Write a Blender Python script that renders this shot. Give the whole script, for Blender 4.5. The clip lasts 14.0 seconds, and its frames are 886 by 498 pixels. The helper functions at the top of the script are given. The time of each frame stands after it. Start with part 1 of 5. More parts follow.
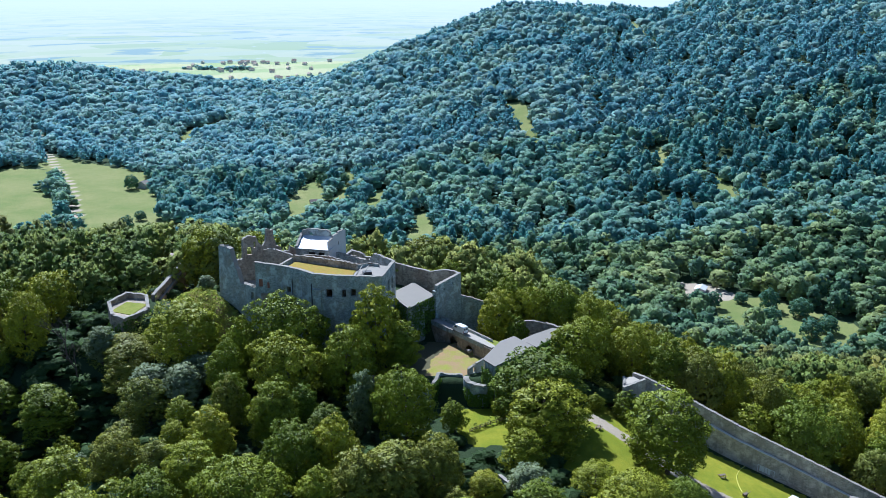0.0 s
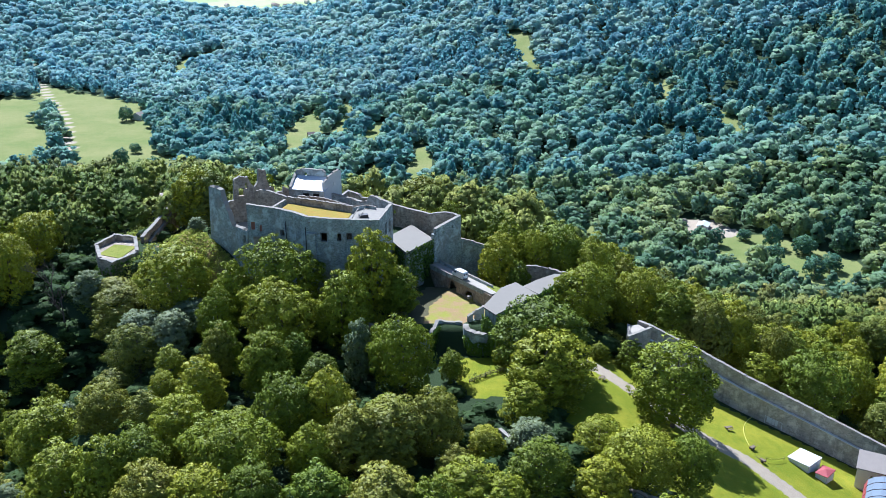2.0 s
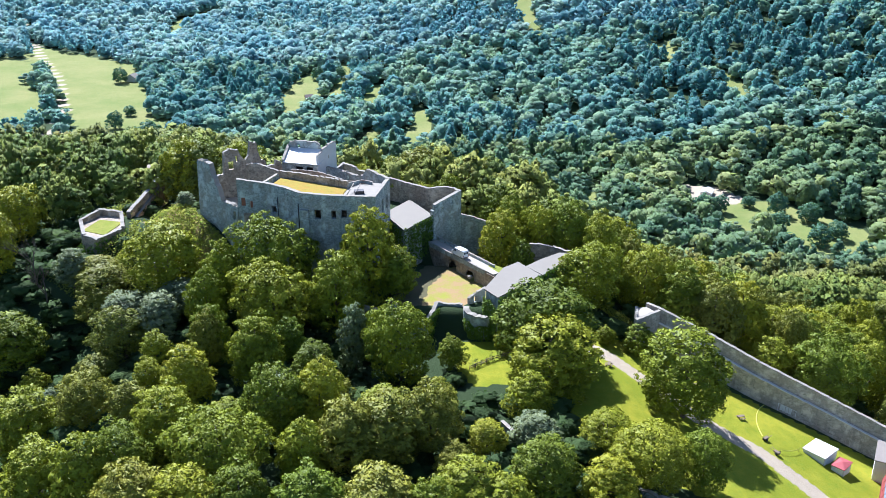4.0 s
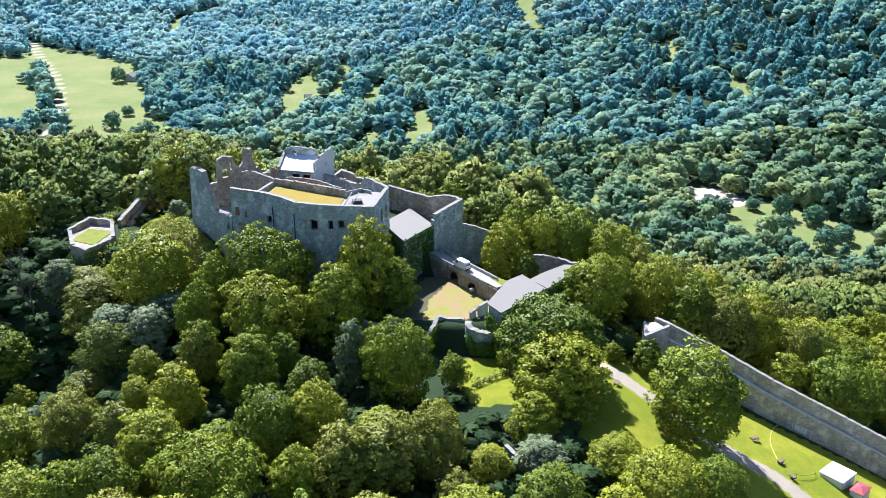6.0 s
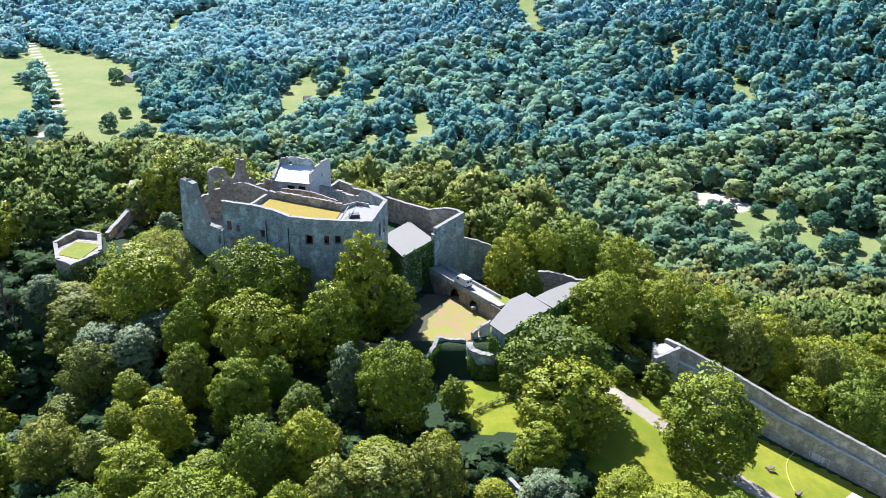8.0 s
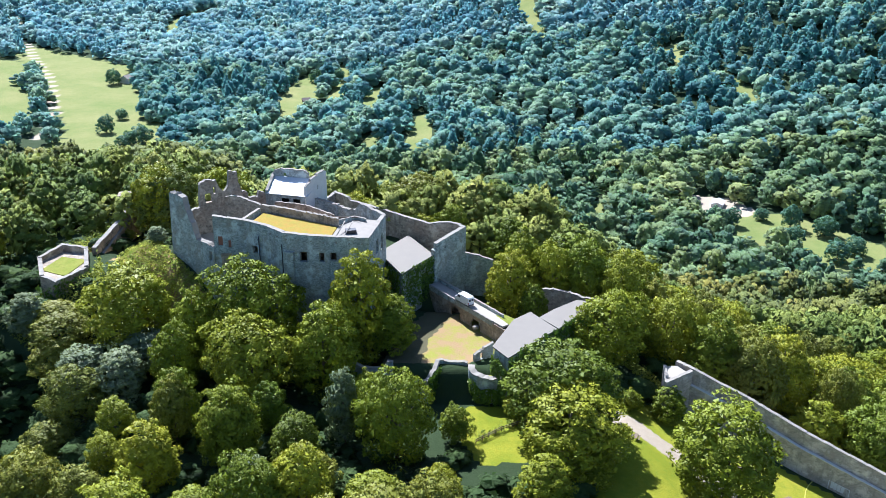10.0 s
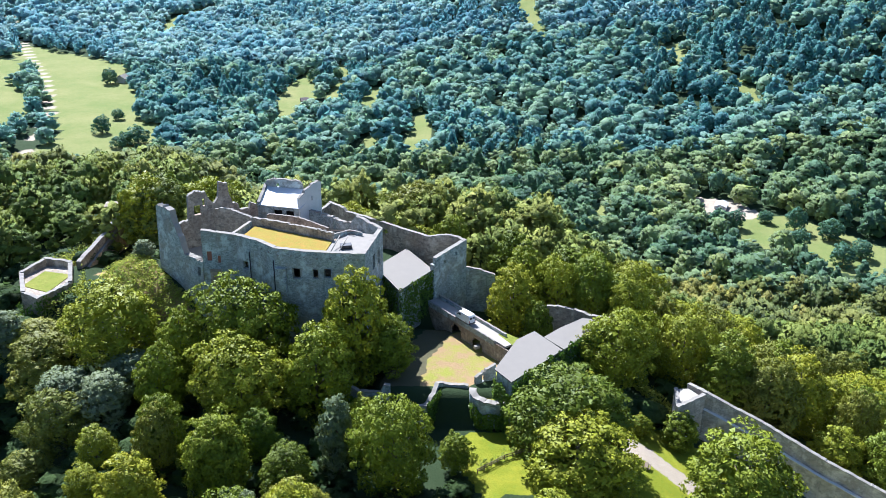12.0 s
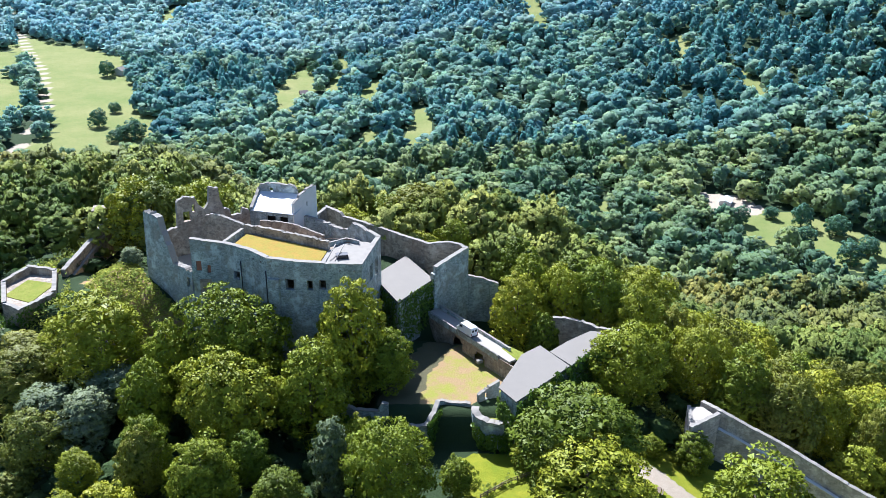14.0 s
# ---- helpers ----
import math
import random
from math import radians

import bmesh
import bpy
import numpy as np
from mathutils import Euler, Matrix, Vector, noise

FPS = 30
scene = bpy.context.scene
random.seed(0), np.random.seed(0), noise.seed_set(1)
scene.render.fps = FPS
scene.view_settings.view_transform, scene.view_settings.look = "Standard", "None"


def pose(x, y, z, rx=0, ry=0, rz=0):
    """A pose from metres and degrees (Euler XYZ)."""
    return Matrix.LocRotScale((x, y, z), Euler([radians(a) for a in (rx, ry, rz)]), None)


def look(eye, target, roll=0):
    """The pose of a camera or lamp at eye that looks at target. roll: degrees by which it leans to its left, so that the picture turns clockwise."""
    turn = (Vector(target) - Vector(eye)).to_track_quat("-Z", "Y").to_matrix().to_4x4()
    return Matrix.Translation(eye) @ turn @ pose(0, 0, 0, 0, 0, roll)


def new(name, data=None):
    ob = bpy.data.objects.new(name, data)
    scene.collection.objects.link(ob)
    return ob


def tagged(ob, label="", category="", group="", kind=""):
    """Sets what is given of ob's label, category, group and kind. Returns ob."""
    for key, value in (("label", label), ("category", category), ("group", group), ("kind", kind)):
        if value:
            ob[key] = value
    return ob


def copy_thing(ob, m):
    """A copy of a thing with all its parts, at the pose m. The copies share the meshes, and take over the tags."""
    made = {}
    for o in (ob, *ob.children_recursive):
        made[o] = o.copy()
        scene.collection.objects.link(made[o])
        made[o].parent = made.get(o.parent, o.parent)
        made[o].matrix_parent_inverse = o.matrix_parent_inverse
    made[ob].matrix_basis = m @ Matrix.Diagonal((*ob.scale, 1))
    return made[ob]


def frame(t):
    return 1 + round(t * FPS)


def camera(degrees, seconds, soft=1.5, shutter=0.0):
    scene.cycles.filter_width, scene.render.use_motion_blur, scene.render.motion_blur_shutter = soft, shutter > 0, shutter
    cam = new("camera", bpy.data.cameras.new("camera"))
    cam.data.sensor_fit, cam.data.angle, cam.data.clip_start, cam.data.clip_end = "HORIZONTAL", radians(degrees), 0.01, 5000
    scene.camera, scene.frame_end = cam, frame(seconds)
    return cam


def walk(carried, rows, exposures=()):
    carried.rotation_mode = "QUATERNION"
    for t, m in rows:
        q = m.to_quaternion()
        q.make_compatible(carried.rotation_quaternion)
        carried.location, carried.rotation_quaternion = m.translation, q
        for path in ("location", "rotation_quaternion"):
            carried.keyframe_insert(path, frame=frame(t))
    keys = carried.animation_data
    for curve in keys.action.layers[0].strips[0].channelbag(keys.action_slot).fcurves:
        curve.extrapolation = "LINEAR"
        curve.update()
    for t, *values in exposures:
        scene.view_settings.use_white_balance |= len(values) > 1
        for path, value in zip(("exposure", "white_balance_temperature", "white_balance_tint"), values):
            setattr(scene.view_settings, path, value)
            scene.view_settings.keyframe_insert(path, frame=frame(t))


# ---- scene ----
cam = camera(51.9, 14.0, soft=0.7)
PATH = [
    (0, (18.158, -259.145, 89.411), (18.157, -257.217, 88.878), -0.1),
    (0.5, (18.223, -256.231, 89.329), (18.222, -254.308, 88.78), -0.0),
    (1, (18.278, -253.27, 89.212), (18.276, -251.349, 88.655), -0.0),
    (1.5, (18.219, -251.144, 89.604), (18.218, -249.252, 88.956), 0.1),
    (2, (18.244, -248.233, 89.618), (18.244, -246.351, 88.942), 0.1),
    (2.5, (18.078, -245.268, 89.752), (18.079, -243.394, 89.054), 0.2),
    (3, (18.081, -242.656, 89.838), (18.082, -240.794, 89.107), 0.2),
    (3.2, (18.321, -241.0, 89.9), (18.322, -239.145, 89.154), 0.2),
    (5.5, (17.954, -228.745, 89.799), (17.956, -226.895, 89.04), 0.3),
    (6, (17.98, -226.139, 89.859), (17.981, -224.289, 89.1), 0.3),
    (6.5, (17.921, -223.662, 89.948), (17.923, -221.812, 89.189), 0.3),
    (7, (17.896, -220.88, 89.917), (17.898, -219.03, 89.158), 0.4),
    (7.5, (17.812, -218.238, 90.018), (17.815, -216.388, 89.258), 0.4),
    (8, (17.692, -215.33, 89.93), (17.694, -213.48, 89.171), 0.5),
    (10.5, (17.525, -201.864, 90.066), (17.527, -200.014, 89.306), 0.5),
    (11, (17.523, -199.019, 89.981), (17.525, -197.17, 89.22), 0.5),
    (11.5, (17.426, -196.299, 90.114), (17.429, -194.451, 89.351), 0.5),
    (12, (17.469, -193.524, 90.03), (17.472, -191.676, 89.266), 0.5),
    (12.5, (17.463, -190.947, 90.074), (17.466, -189.099, 89.308), 0.5),
    (13, (17.395, -188.316, 90.141), (17.398, -186.471, 89.37), 0.5),
    (13.5, (17.443, -185.537, 90.133), (17.445, -183.694, 89.356), 0.5),
    (14, (17.365, -182.606, 89.959), (17.367, -180.766, 89.177), 0.5),
]
walk(cam, [(t, look(e, g, r)) for t, e, g, r in PATH],
     [(0, 0.88, 4800, 10), (1.2, 0.98, 4800, 10), (3, 1.46, 5050, 14), (5.5, 1.54, 5100, 14), (14, 1.5, 5100, 14)])

# ---- sky, sun, exposure ----
SUN_EL, SUN_AZ = radians(46), math.atan2(-0.42, 0.907)   # bearing of the sun from north (y), clockwise negative = towards -x
to_sun = Vector((math.sin(SUN_AZ) * math.cos(SUN_EL), math.cos(SUN_AZ) * math.cos(SUN_EL), math.sin(SUN_EL)))
world = bpy.data.worlds.new("sky")
scene.world = world
world.use_nodes = True
wn = world.node_tree
wn.nodes.clear()
sky = wn.nodes.new("ShaderNodeTexSky")
sky.sky_type, sky.sun_disc = "NISHITA", False
sky.sun_elevation, sky.sun_rotation = SUN_EL, SUN_AZ
sky.dust_density, sky.air_density, sky.ozone_density = 0.8, 1.2, 2.0
wbg = wn.nodes.new("ShaderNodeBackground")
wbg.inputs["Strength"].default_value = 0.052
wout = wn.nodes.new("ShaderNodeOutputWorld")
wn.links.new(sky.outputs[0], wbg.inputs["Color"])
wn.links.new(wbg.outputs[0], wout.inputs["Surface"])
sun = new("sun", bpy.data.lights.new("sun", "SUN"))
sun.data.energy, sun.data.angle, sun.data.color = 5.0, radians(0.55), (1.0, 0.91, 0.78)
sun.matrix_world = look(to_sun * 100, (0, 0, 0))



# ---- materials ----
def node(nt, kind, **values):
    n = nt.nodes.new(kind)
    for key, value in values.items():
        n.inputs[key.replace("_", " ")].default_value = value
    return n


def ramp(nt, source, stops):
    r = nt.nodes.new("ShaderNodeValToRGB")
    while len(r.color_ramp.elements) < len(stops):
        r.color_ramp.elements.new(0.5)
    for e, (p, c) in zip(r.color_ramp.elements, stops):
        e.position, e.color = p, (*c, 1)
    nt.links.new(source, r.inputs["Fac"])
    return r.outputs["Color"]


def mixed(nt, a, b, fac, blend="MIX"):
    m = nt.nodes.new("ShaderNodeMix")
    m.data_type, m.blend_type = "RGBA", blend
    for socket, value in ((m.inputs["Factor"], fac), (m.inputs["A"], a), (m.inputs["B"], b)):
        if hasattr(value, "links"):
            nt.links.new(value, socket)
        else:
            socket.default_value = value if isinstance(value, (int, float)) else (*value, 1)
    return m.outputs["Result"]


def noise_of(nt, scale, detail=4.0, rough=0.6, vector=None):
    n = node(nt, "ShaderNodeTexNoise", Scale=scale, Detail=detail, Roughness=rough)
    if vector is None:
        vector = nt.nodes.new("ShaderNodeNewGeometry").outputs["Position"]
    nt.links.new(vector, n.inputs["Vector"])
    return n.outputs["Fac"]


def start(name, rough=0.85, metal=0.0, spec=0.3):
    m = bpy.data.materials.new(name)
    m.use_nodes = True
    nt = m.node_tree
    b = nt.nodes["Principled BSDF"]
    b.inputs["Roughness"].default_value, b.inputs["Metallic"].default_value = rough, metal
    b.inputs["Specular IOR Level"].default_value = spec
    return m, nt, b


def relief(nt, b, height, strength, distance):
    n = node(nt, "ShaderNodeBump", Strength=strength, Distance=distance)
    nt.links.new(height, n.inputs["Height"])
    nt.links.new(n.outputs[0], b.inputs["Normal"])


def plain(name, colour, rough=0.7, metal=0.0, wear=0.25, scale=1.5):
    """A painted or smooth surface with soft stains."""
    m, nt, b = start(name, rough, metal)
    dark = tuple(c * (1 - wear) for c in colour)
    c = mixed(nt, colour, dark, noise_of(nt, scale, 5, 0.65))
    nt.links.new(mixed(nt, c, dark, ramp(nt, noise_of(nt, scale * 9, 2), [(0.55, (0, 0, 0)), (0.8, (0.6, 0.6, 0.6))])), b.inputs["Base Color"])
    return m


def masonry(name, light, dark, stain, size=2.3, bump=0.35):
    """Rubble stonework: courses of uneven stones with lime mortar, weather stains at two scales."""
    m, nt, b = start(name, 0.92)
    pos = nt.nodes.new("ShaderNodeNewGeometry").outputs["Position"]
    mp = node(nt, "ShaderNodeMapping", Scale=(size, size, size * 1.7))
    nt.links.new(pos, mp.inputs["Vector"])
    v = node(nt, "ShaderNodeTexVoronoi", Scale=1.0, Randomness=0.9)
    nt.links.new(mp.outputs[0], v.inputs["Vector"])
    e = node(nt, "ShaderNodeTexVoronoi", Scale=1.0, Randomness=0.9)
    e.feature = "DISTANCE_TO_EDGE"
    nt.links.new(mp.outputs[0], e.inputs["Vector"])
    sep = nt.nodes.new("ShaderNodeSeparateColor")
    nt.links.new(v.outputs["Color"], sep.inputs[0])
    stones = ramp(nt, sep.outputs[0], [(0.0, dark), (0.5, tuple((a + c) / 2 for a, c in zip(light, dark))), (1.0, light)])
    joint = ramp(nt, e.outputs["Distance"], [(0.02, (0.55, 0.55, 0.55)), (0.09, (0, 0, 0))])
    c = mixed(nt, stones, light, joint)
    c = mixed(nt, c, stain, ramp(nt, noise_of(nt, 0.16, 7, 0.7), [(0.40, (0, 0, 0)), (0.66, (0.95, 0.95, 0.95))]))
    c = mixed(nt, c, tuple(x * 0.45 for x in dark), ramp(nt, noise_of(nt, 0.9, 7, 0.75), [(0.52, (0, 0, 0)), (0.75, (0.7, 0.7, 0.7))]))
    lime = tuple(min(1.0, x * 1.25 + 0.03) for x in light)
    c = mixed(nt, c, lime, ramp(nt, noise_of(nt, 0.33, 8, 0.74), [(0.50, (0, 0, 0)), (0.62, (0.85, 0.85, 0.85))]))
    tall = node(nt, "ShaderNodeMapping", Scale=(1.0, 1.0, 0.09))
    nt.links.new(pos, tall.inputs["Vector"])
    c = mixed(nt, c, tuple(x * 0.7 for x in dark), ramp(nt, noise_of(nt, 0.8, 5, 0.7, tall.outputs[0]), [(0.55, (0, 0, 0)), (0.72, (0.65, 0.65, 0.65))]))
    nt.links.new(c, b.inputs["Base Color"])
    h = mixed(nt, e.outputs["Distance"], noise_of(nt, 5, 4), 0.4)
    relief(nt, b, h, bump, 0.25)
    return m


def leafage(name, tones, through_light=0.3, gloss=0.6, attribute="", haze_sheen=0.0):
    """Leaves: tone by tree and by leaf, shiny above, letting some light through; a bluish sheen stands in for haze."""
    m, nt, b = start(name, gloss, spec=0.1)
    # bluish sheen imitates haze over distant leaves, none near by
    b.inputs["Sheen Weight"].default_value, b.inputs["Sheen Tint"].default_value = haze_sheen, (0.65, 0.85, 1.0, 1)
    if attribute:
        a = nt.nodes.new("ShaderNodeAttribute")
        a.attribute_name = attribute
        tone = a.outputs["Fac"]
    else:
        tone = nt.nodes.new("ShaderNodeObjectInfo").outputs["Random"]
    c = ramp(nt, tone, [(i / (len(tones) - 1), t) for i, t in enumerate(tones)])
    isl = nt.nodes.new("ShaderNodeNewGeometry").outputs["Random Per Island"]
    c = mixed(nt, c, (0.74, 0.78, 0.76) if attribute else (0.6, 0.66, 0.62), isl, "MULTIPLY")
    c2 = mixed(nt, c, (1.15, 1.14, 1.08) if attribute else (1.5, 1.45, 1.2), ramp(nt, isl, [(0.7, (0, 0, 0)), (0.9, (1, 1, 1))]), "MULTIPLY")
    patch = ramp(nt, noise_of(nt, 0.5 if attribute else 0.35, 5, 0.75), [(0.36, (0.80, 0.83, 0.85)), (0.64, (1.25, 1.23, 1.18))])
    c2 = mixed(nt, c2, patch, 1.0, "MULTIPLY")
    nt.links.new(c2, b.inputs["Base Color"])
    if attribute:
        relief(nt, b, noise_of(nt, 0.9, 5, 0.75), 0.8, 1.4)
    t = nt.nodes.new("ShaderNodeBsdfTranslucent")
    nt.links.new(mixed(nt, c2, (1.2, 1.25, 1.15) if attribute else (1.5, 1.45, 0.6), 1.0, "MULTIPLY"), t.inputs["Color"])
    mx = node(nt, "ShaderNodeMixShader", Fac=through_light)
    nt.links.new(b.outputs[0], mx.inputs[1])
    nt.links.new(t.outputs[0], mx.inputs[2])
    nt.links.new(mx.outputs[0], nt.nodes["Material Output"].inputs["Surface"])
    return m


STONE = masonry("grey_rubble_stone", (0.40, 0.45, 0.43), (0.15, 0.19, 0.19), (0.25, 0.235, 0.19))
STONE_WARM = masonry("brown_rubble_stone", (0.37, 0.31, 0.235), (0.15, 0.13, 0.105), (0.24, 0.18, 0.125), 1.3)
STONE_LONG = masonry("grey_brown_rubble_stone", (0.48, 0.44, 0.385), (0.25, 0.235, 0.215), (0.30, 0.265, 0.22), 1.5)
COPING = plain("pale_mortar_capping", (0.30, 0.275, 0.235), 0.9, wear=0.35, scale=0.8)
PLASTER = plain("white_plaster", (0.75, 0.73, 0.68), 0.9, wear=0.3, scale=0.5)
ROOF_FELT = plain("pale_grey_roofing", (0.205, 0.185, 0.155), 0.8, wear=0.18, scale=0.35)
ROOF_WHITE = plain("white_metal_roofing", (0.55, 0.56, 0.56), 0.5, wear=0.12, scale=0.4)
GRAVEL = plain("pale_gravel", (0.40, 0.36, 0.30), 0.95, wear=0.35, scale=0.7)
ROOM_SHADE = plain("painted_room_shade", (0.035, 0.033, 0.03), 0.9)
TIMBER = plain("weathered_timber", (0.20, 0.15, 0.11), 0.85, wear=0.4, scale=3)
IRON = plain("dark_iron", (0.06, 0.06, 0.065), 0.5, 0.8)
BARK = plain("grey_brown_bark", (0.13, 0.105, 0.08), 0.95, wear=0.5, scale=4)
BRICK_RED = plain("red_brick_jamb", (0.33, 0.15, 0.10), 0.9, wear=0.4, scale=3)


def grassy(name, green, straw, amount, scale):
    m, nt, b = start(name, 0.95, spec=0.1)
    c = mixed(nt, green, straw, ramp(nt, noise_of(nt, scale, 6, 0.7), [(amount - 0.15, (0, 0, 0)), (amount + 0.15, (1, 1, 1))]))
    c = mixed(nt, c, tuple(x * 0.6 for x in green), ramp(nt, noise_of(nt, scale * 8, 4, 0.7), [(0.45, (0, 0, 0)), (0.75, (0.7, 0.7, 0.7))]))
    nt.links.new(c, b.inputs["Base Color"])
    relief(nt, b, noise_of(nt, 6, 5, 0.8), 0.6, 0.25)
    return m


LAWN = grassy("mown_grass", (0.17, 0.20, 0.028), (0.25, 0.24, 0.05), 0.55, 0.3)
DRY_GRASS = grassy("dry_yellow_grass", (0.26, 0.225, 0.04), (0.33, 0.205, 0.045), 0.5, 0.5)
LEAF = leafage("broad_leaves", [(0.121, 0.154, 0.014), (0.18, 0.213, 0.015), (0.246, 0.263, 0.017), (0.306, 0.302, 0.02), (0.136, 0.188, 0.018)], 0.08, 0.5)
LEAF_OLIVE = leafage("olive_leaves", [(0.162, 0.173, 0.028), (0.221, 0.223, 0.032), (0.272, 0.258, 0.036), (0.141, 0.169, 0.032)], 0.08, 0.5)
LEAF_SILVER = leafage("silvery_leaves", [(0.15, 0.185, 0.1), (0.21, 0.24, 0.13)], 0.12)
LEAF_SLOPE = leafage("slope_leaves", [(0.13, 0.185, 0.04), (0.2, 0.25, 0.05), (0.275, 0.305, 0.06), (0.34, 0.345, 0.07), (0.155, 0.23, 0.055)], 0.12, 0.6, "tree")
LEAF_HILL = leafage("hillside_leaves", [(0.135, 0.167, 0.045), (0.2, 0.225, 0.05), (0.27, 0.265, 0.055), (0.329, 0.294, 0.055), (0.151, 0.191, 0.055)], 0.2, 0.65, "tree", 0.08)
# next five: haze painted into the tones, bluer and paler farther off
LEAF_VALLEY = leafage("haze_tinted_valley_leaves", [(0.135, 0.235, 0.125), (0.21, 0.31, 0.14), (0.285, 0.36, 0.14), (0.355, 0.395, 0.13), (0.155, 0.26, 0.15)], 0.35, 0.7, "tree", 0.2)
LEAF_MEADOW = leafage("haze_tinted_meadow_leaves", [(0.085, 0.18, 0.14), (0.13, 0.225, 0.15), (0.105, 0.2, 0.15)], 0.2, 0.65)
LEAF_FAR = leafage("haze_tinted_far_leaves", [(0.155, 0.34, 0.4), (0.25, 0.43, 0.445), (0.335, 0.48, 0.43), (0.4, 0.52, 0.4), (0.185, 0.375, 0.44)], 0.45, 0.75, "tree", 0.4)
LEAF_FOOT = leafage("haze_tinted_foothill_leaves", [(0.12, 0.28, 0.28), (0.195, 0.365, 0.31), (0.275, 0.42, 0.3), (0.345, 0.465, 0.275), (0.15, 0.32, 0.32)], 0.4, 0.75, "tree", 0.3)
LEAF_HAZED = leafage("haze_tinted_west_leaves", [(0.235, 0.44, 0.5), (0.31, 0.5, 0.535), (0.375, 0.54, 0.52), (0.425, 0.57, 0.5), (0.265, 0.465, 0.525)], 0.48, 0.75, "tree", 0.45)
LEAF_SCRUB = leafage("scrub_leaves", [(0.33, 0.36, 0.06), (0.46, 0.45, 0.08), (0.27, 0.32, 0.06)], 0.5, 0.7, "tree")
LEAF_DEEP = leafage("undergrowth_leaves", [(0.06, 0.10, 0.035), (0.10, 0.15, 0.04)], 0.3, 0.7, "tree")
IVY = leafage("ivy_leaves", [(0.08, 0.14, 0.025), (0.13, 0.19, 0.03)], 0.25, 0.4)


# ---- mesh helpers ----
def mesh_of(name, verts, faces, material, smooth=False):
    me = bpy.data.meshes.new(name)
    me.from_pydata([tuple(v) for v in verts], [], faces)
    if material:
        me.materials.append(material)
    if smooth:
        me.shade_smooth()
    return me


def base(name, at=(0, 0, 0), label="", category="", group="", kind=""):
    e = new(name)
    e.empty_display_size = 0.5
    e.location = at
    return tagged(e, label, category, group, kind)


def put(name, me, parent=None, label="", category="", group="", kind=""):
    """Links a mesh, modelled in world metres, under a thing whose base may stand anywhere."""
    ob = new(name, me)
    if parent:
        ob.parent = parent
        org = parent.location + (parent.parent.location if parent.parent else Vector())
        ob.location = -org
    return tagged(ob, label, category, group, kind)


def bm_mesh(name, bm, material, bevel=0.0, smooth=False):
    if bevel:
        bmesh.ops.bevel(bm, geom=bm.edges[:], offset=bevel, segments=1, affect="EDGES")
    bmesh.ops.recalc_face_normals(bm, faces=bm.faces)
    me = bpy.data.meshes.new(name)
    bm.to_mesh(me)
    bm.free()
    me.materials.append(material)
    if smooth:
        me.shade_smooth()
    return me


def box(name, material, size, m, bevel=0.03):
    """A bevelled block of that size, its base's middle at the pose m."""
    bm = bmesh.new()
    bmesh.ops.create_cube(bm, size=1.0, matrix=m @ Matrix.Translation((0, 0, size[2] / 2)) @ Matrix.Diagonal((*size, 1)))
    return bm_mesh(name, bm, material, bevel)


def rod(name, material, a, b, r0, r1=None, sides=8):
    a, b = Vector(a), Vector(b)
    bm = bmesh.new()
    turn = (b - a).to_track_quat("Z", "Y").to_matrix().to_4x4()
    bmesh.ops.create_cone(bm, cap_ends=True, segments=sides, radius1=r0, radius2=r0 if r1 is None else r1, depth=(b - a).length,
                          matrix=Matrix.Translation((a + b) / 2) @ turn)
    return bm_mesh(name, bm, material, 0, True)


def slab(name, material, outline, thick, bevel=0.05):
    """A plate over an outline of (x, y, z of its top)."""
    bm = bmesh.new()
    top = [bm.verts.new(p) for p in outline]
    low = [bm.verts.new((p[0], p[1], p[2] - thick)) for p in outline]
    n = len(outline)
    bm.faces.new(top), bm.faces.new(low[::-1])
    for i in range(n):
        bm.faces.new((top[i], low[i], low[(i + 1) % n], top[(i + 1) % n]))
    return bm_mesh(name, bm, material, bevel)


def walk_line(pts, step):
    """Stations along a line of (x, y, top[, foot]): place, normal to its left, arc length, top, foot."""
    p = np.array([q[:2] for q in pts], float)
    seg = np.hypot(*np.diff(p, axis=0).T)
    at = np.concatenate(([0], np.cumsum(seg)))
    s = np.unique(np.round(np.concatenate([np.linspace(0, at[-1], max(2, int(at[-1] / step) + 1)), at]), 4))
    return s, at, p


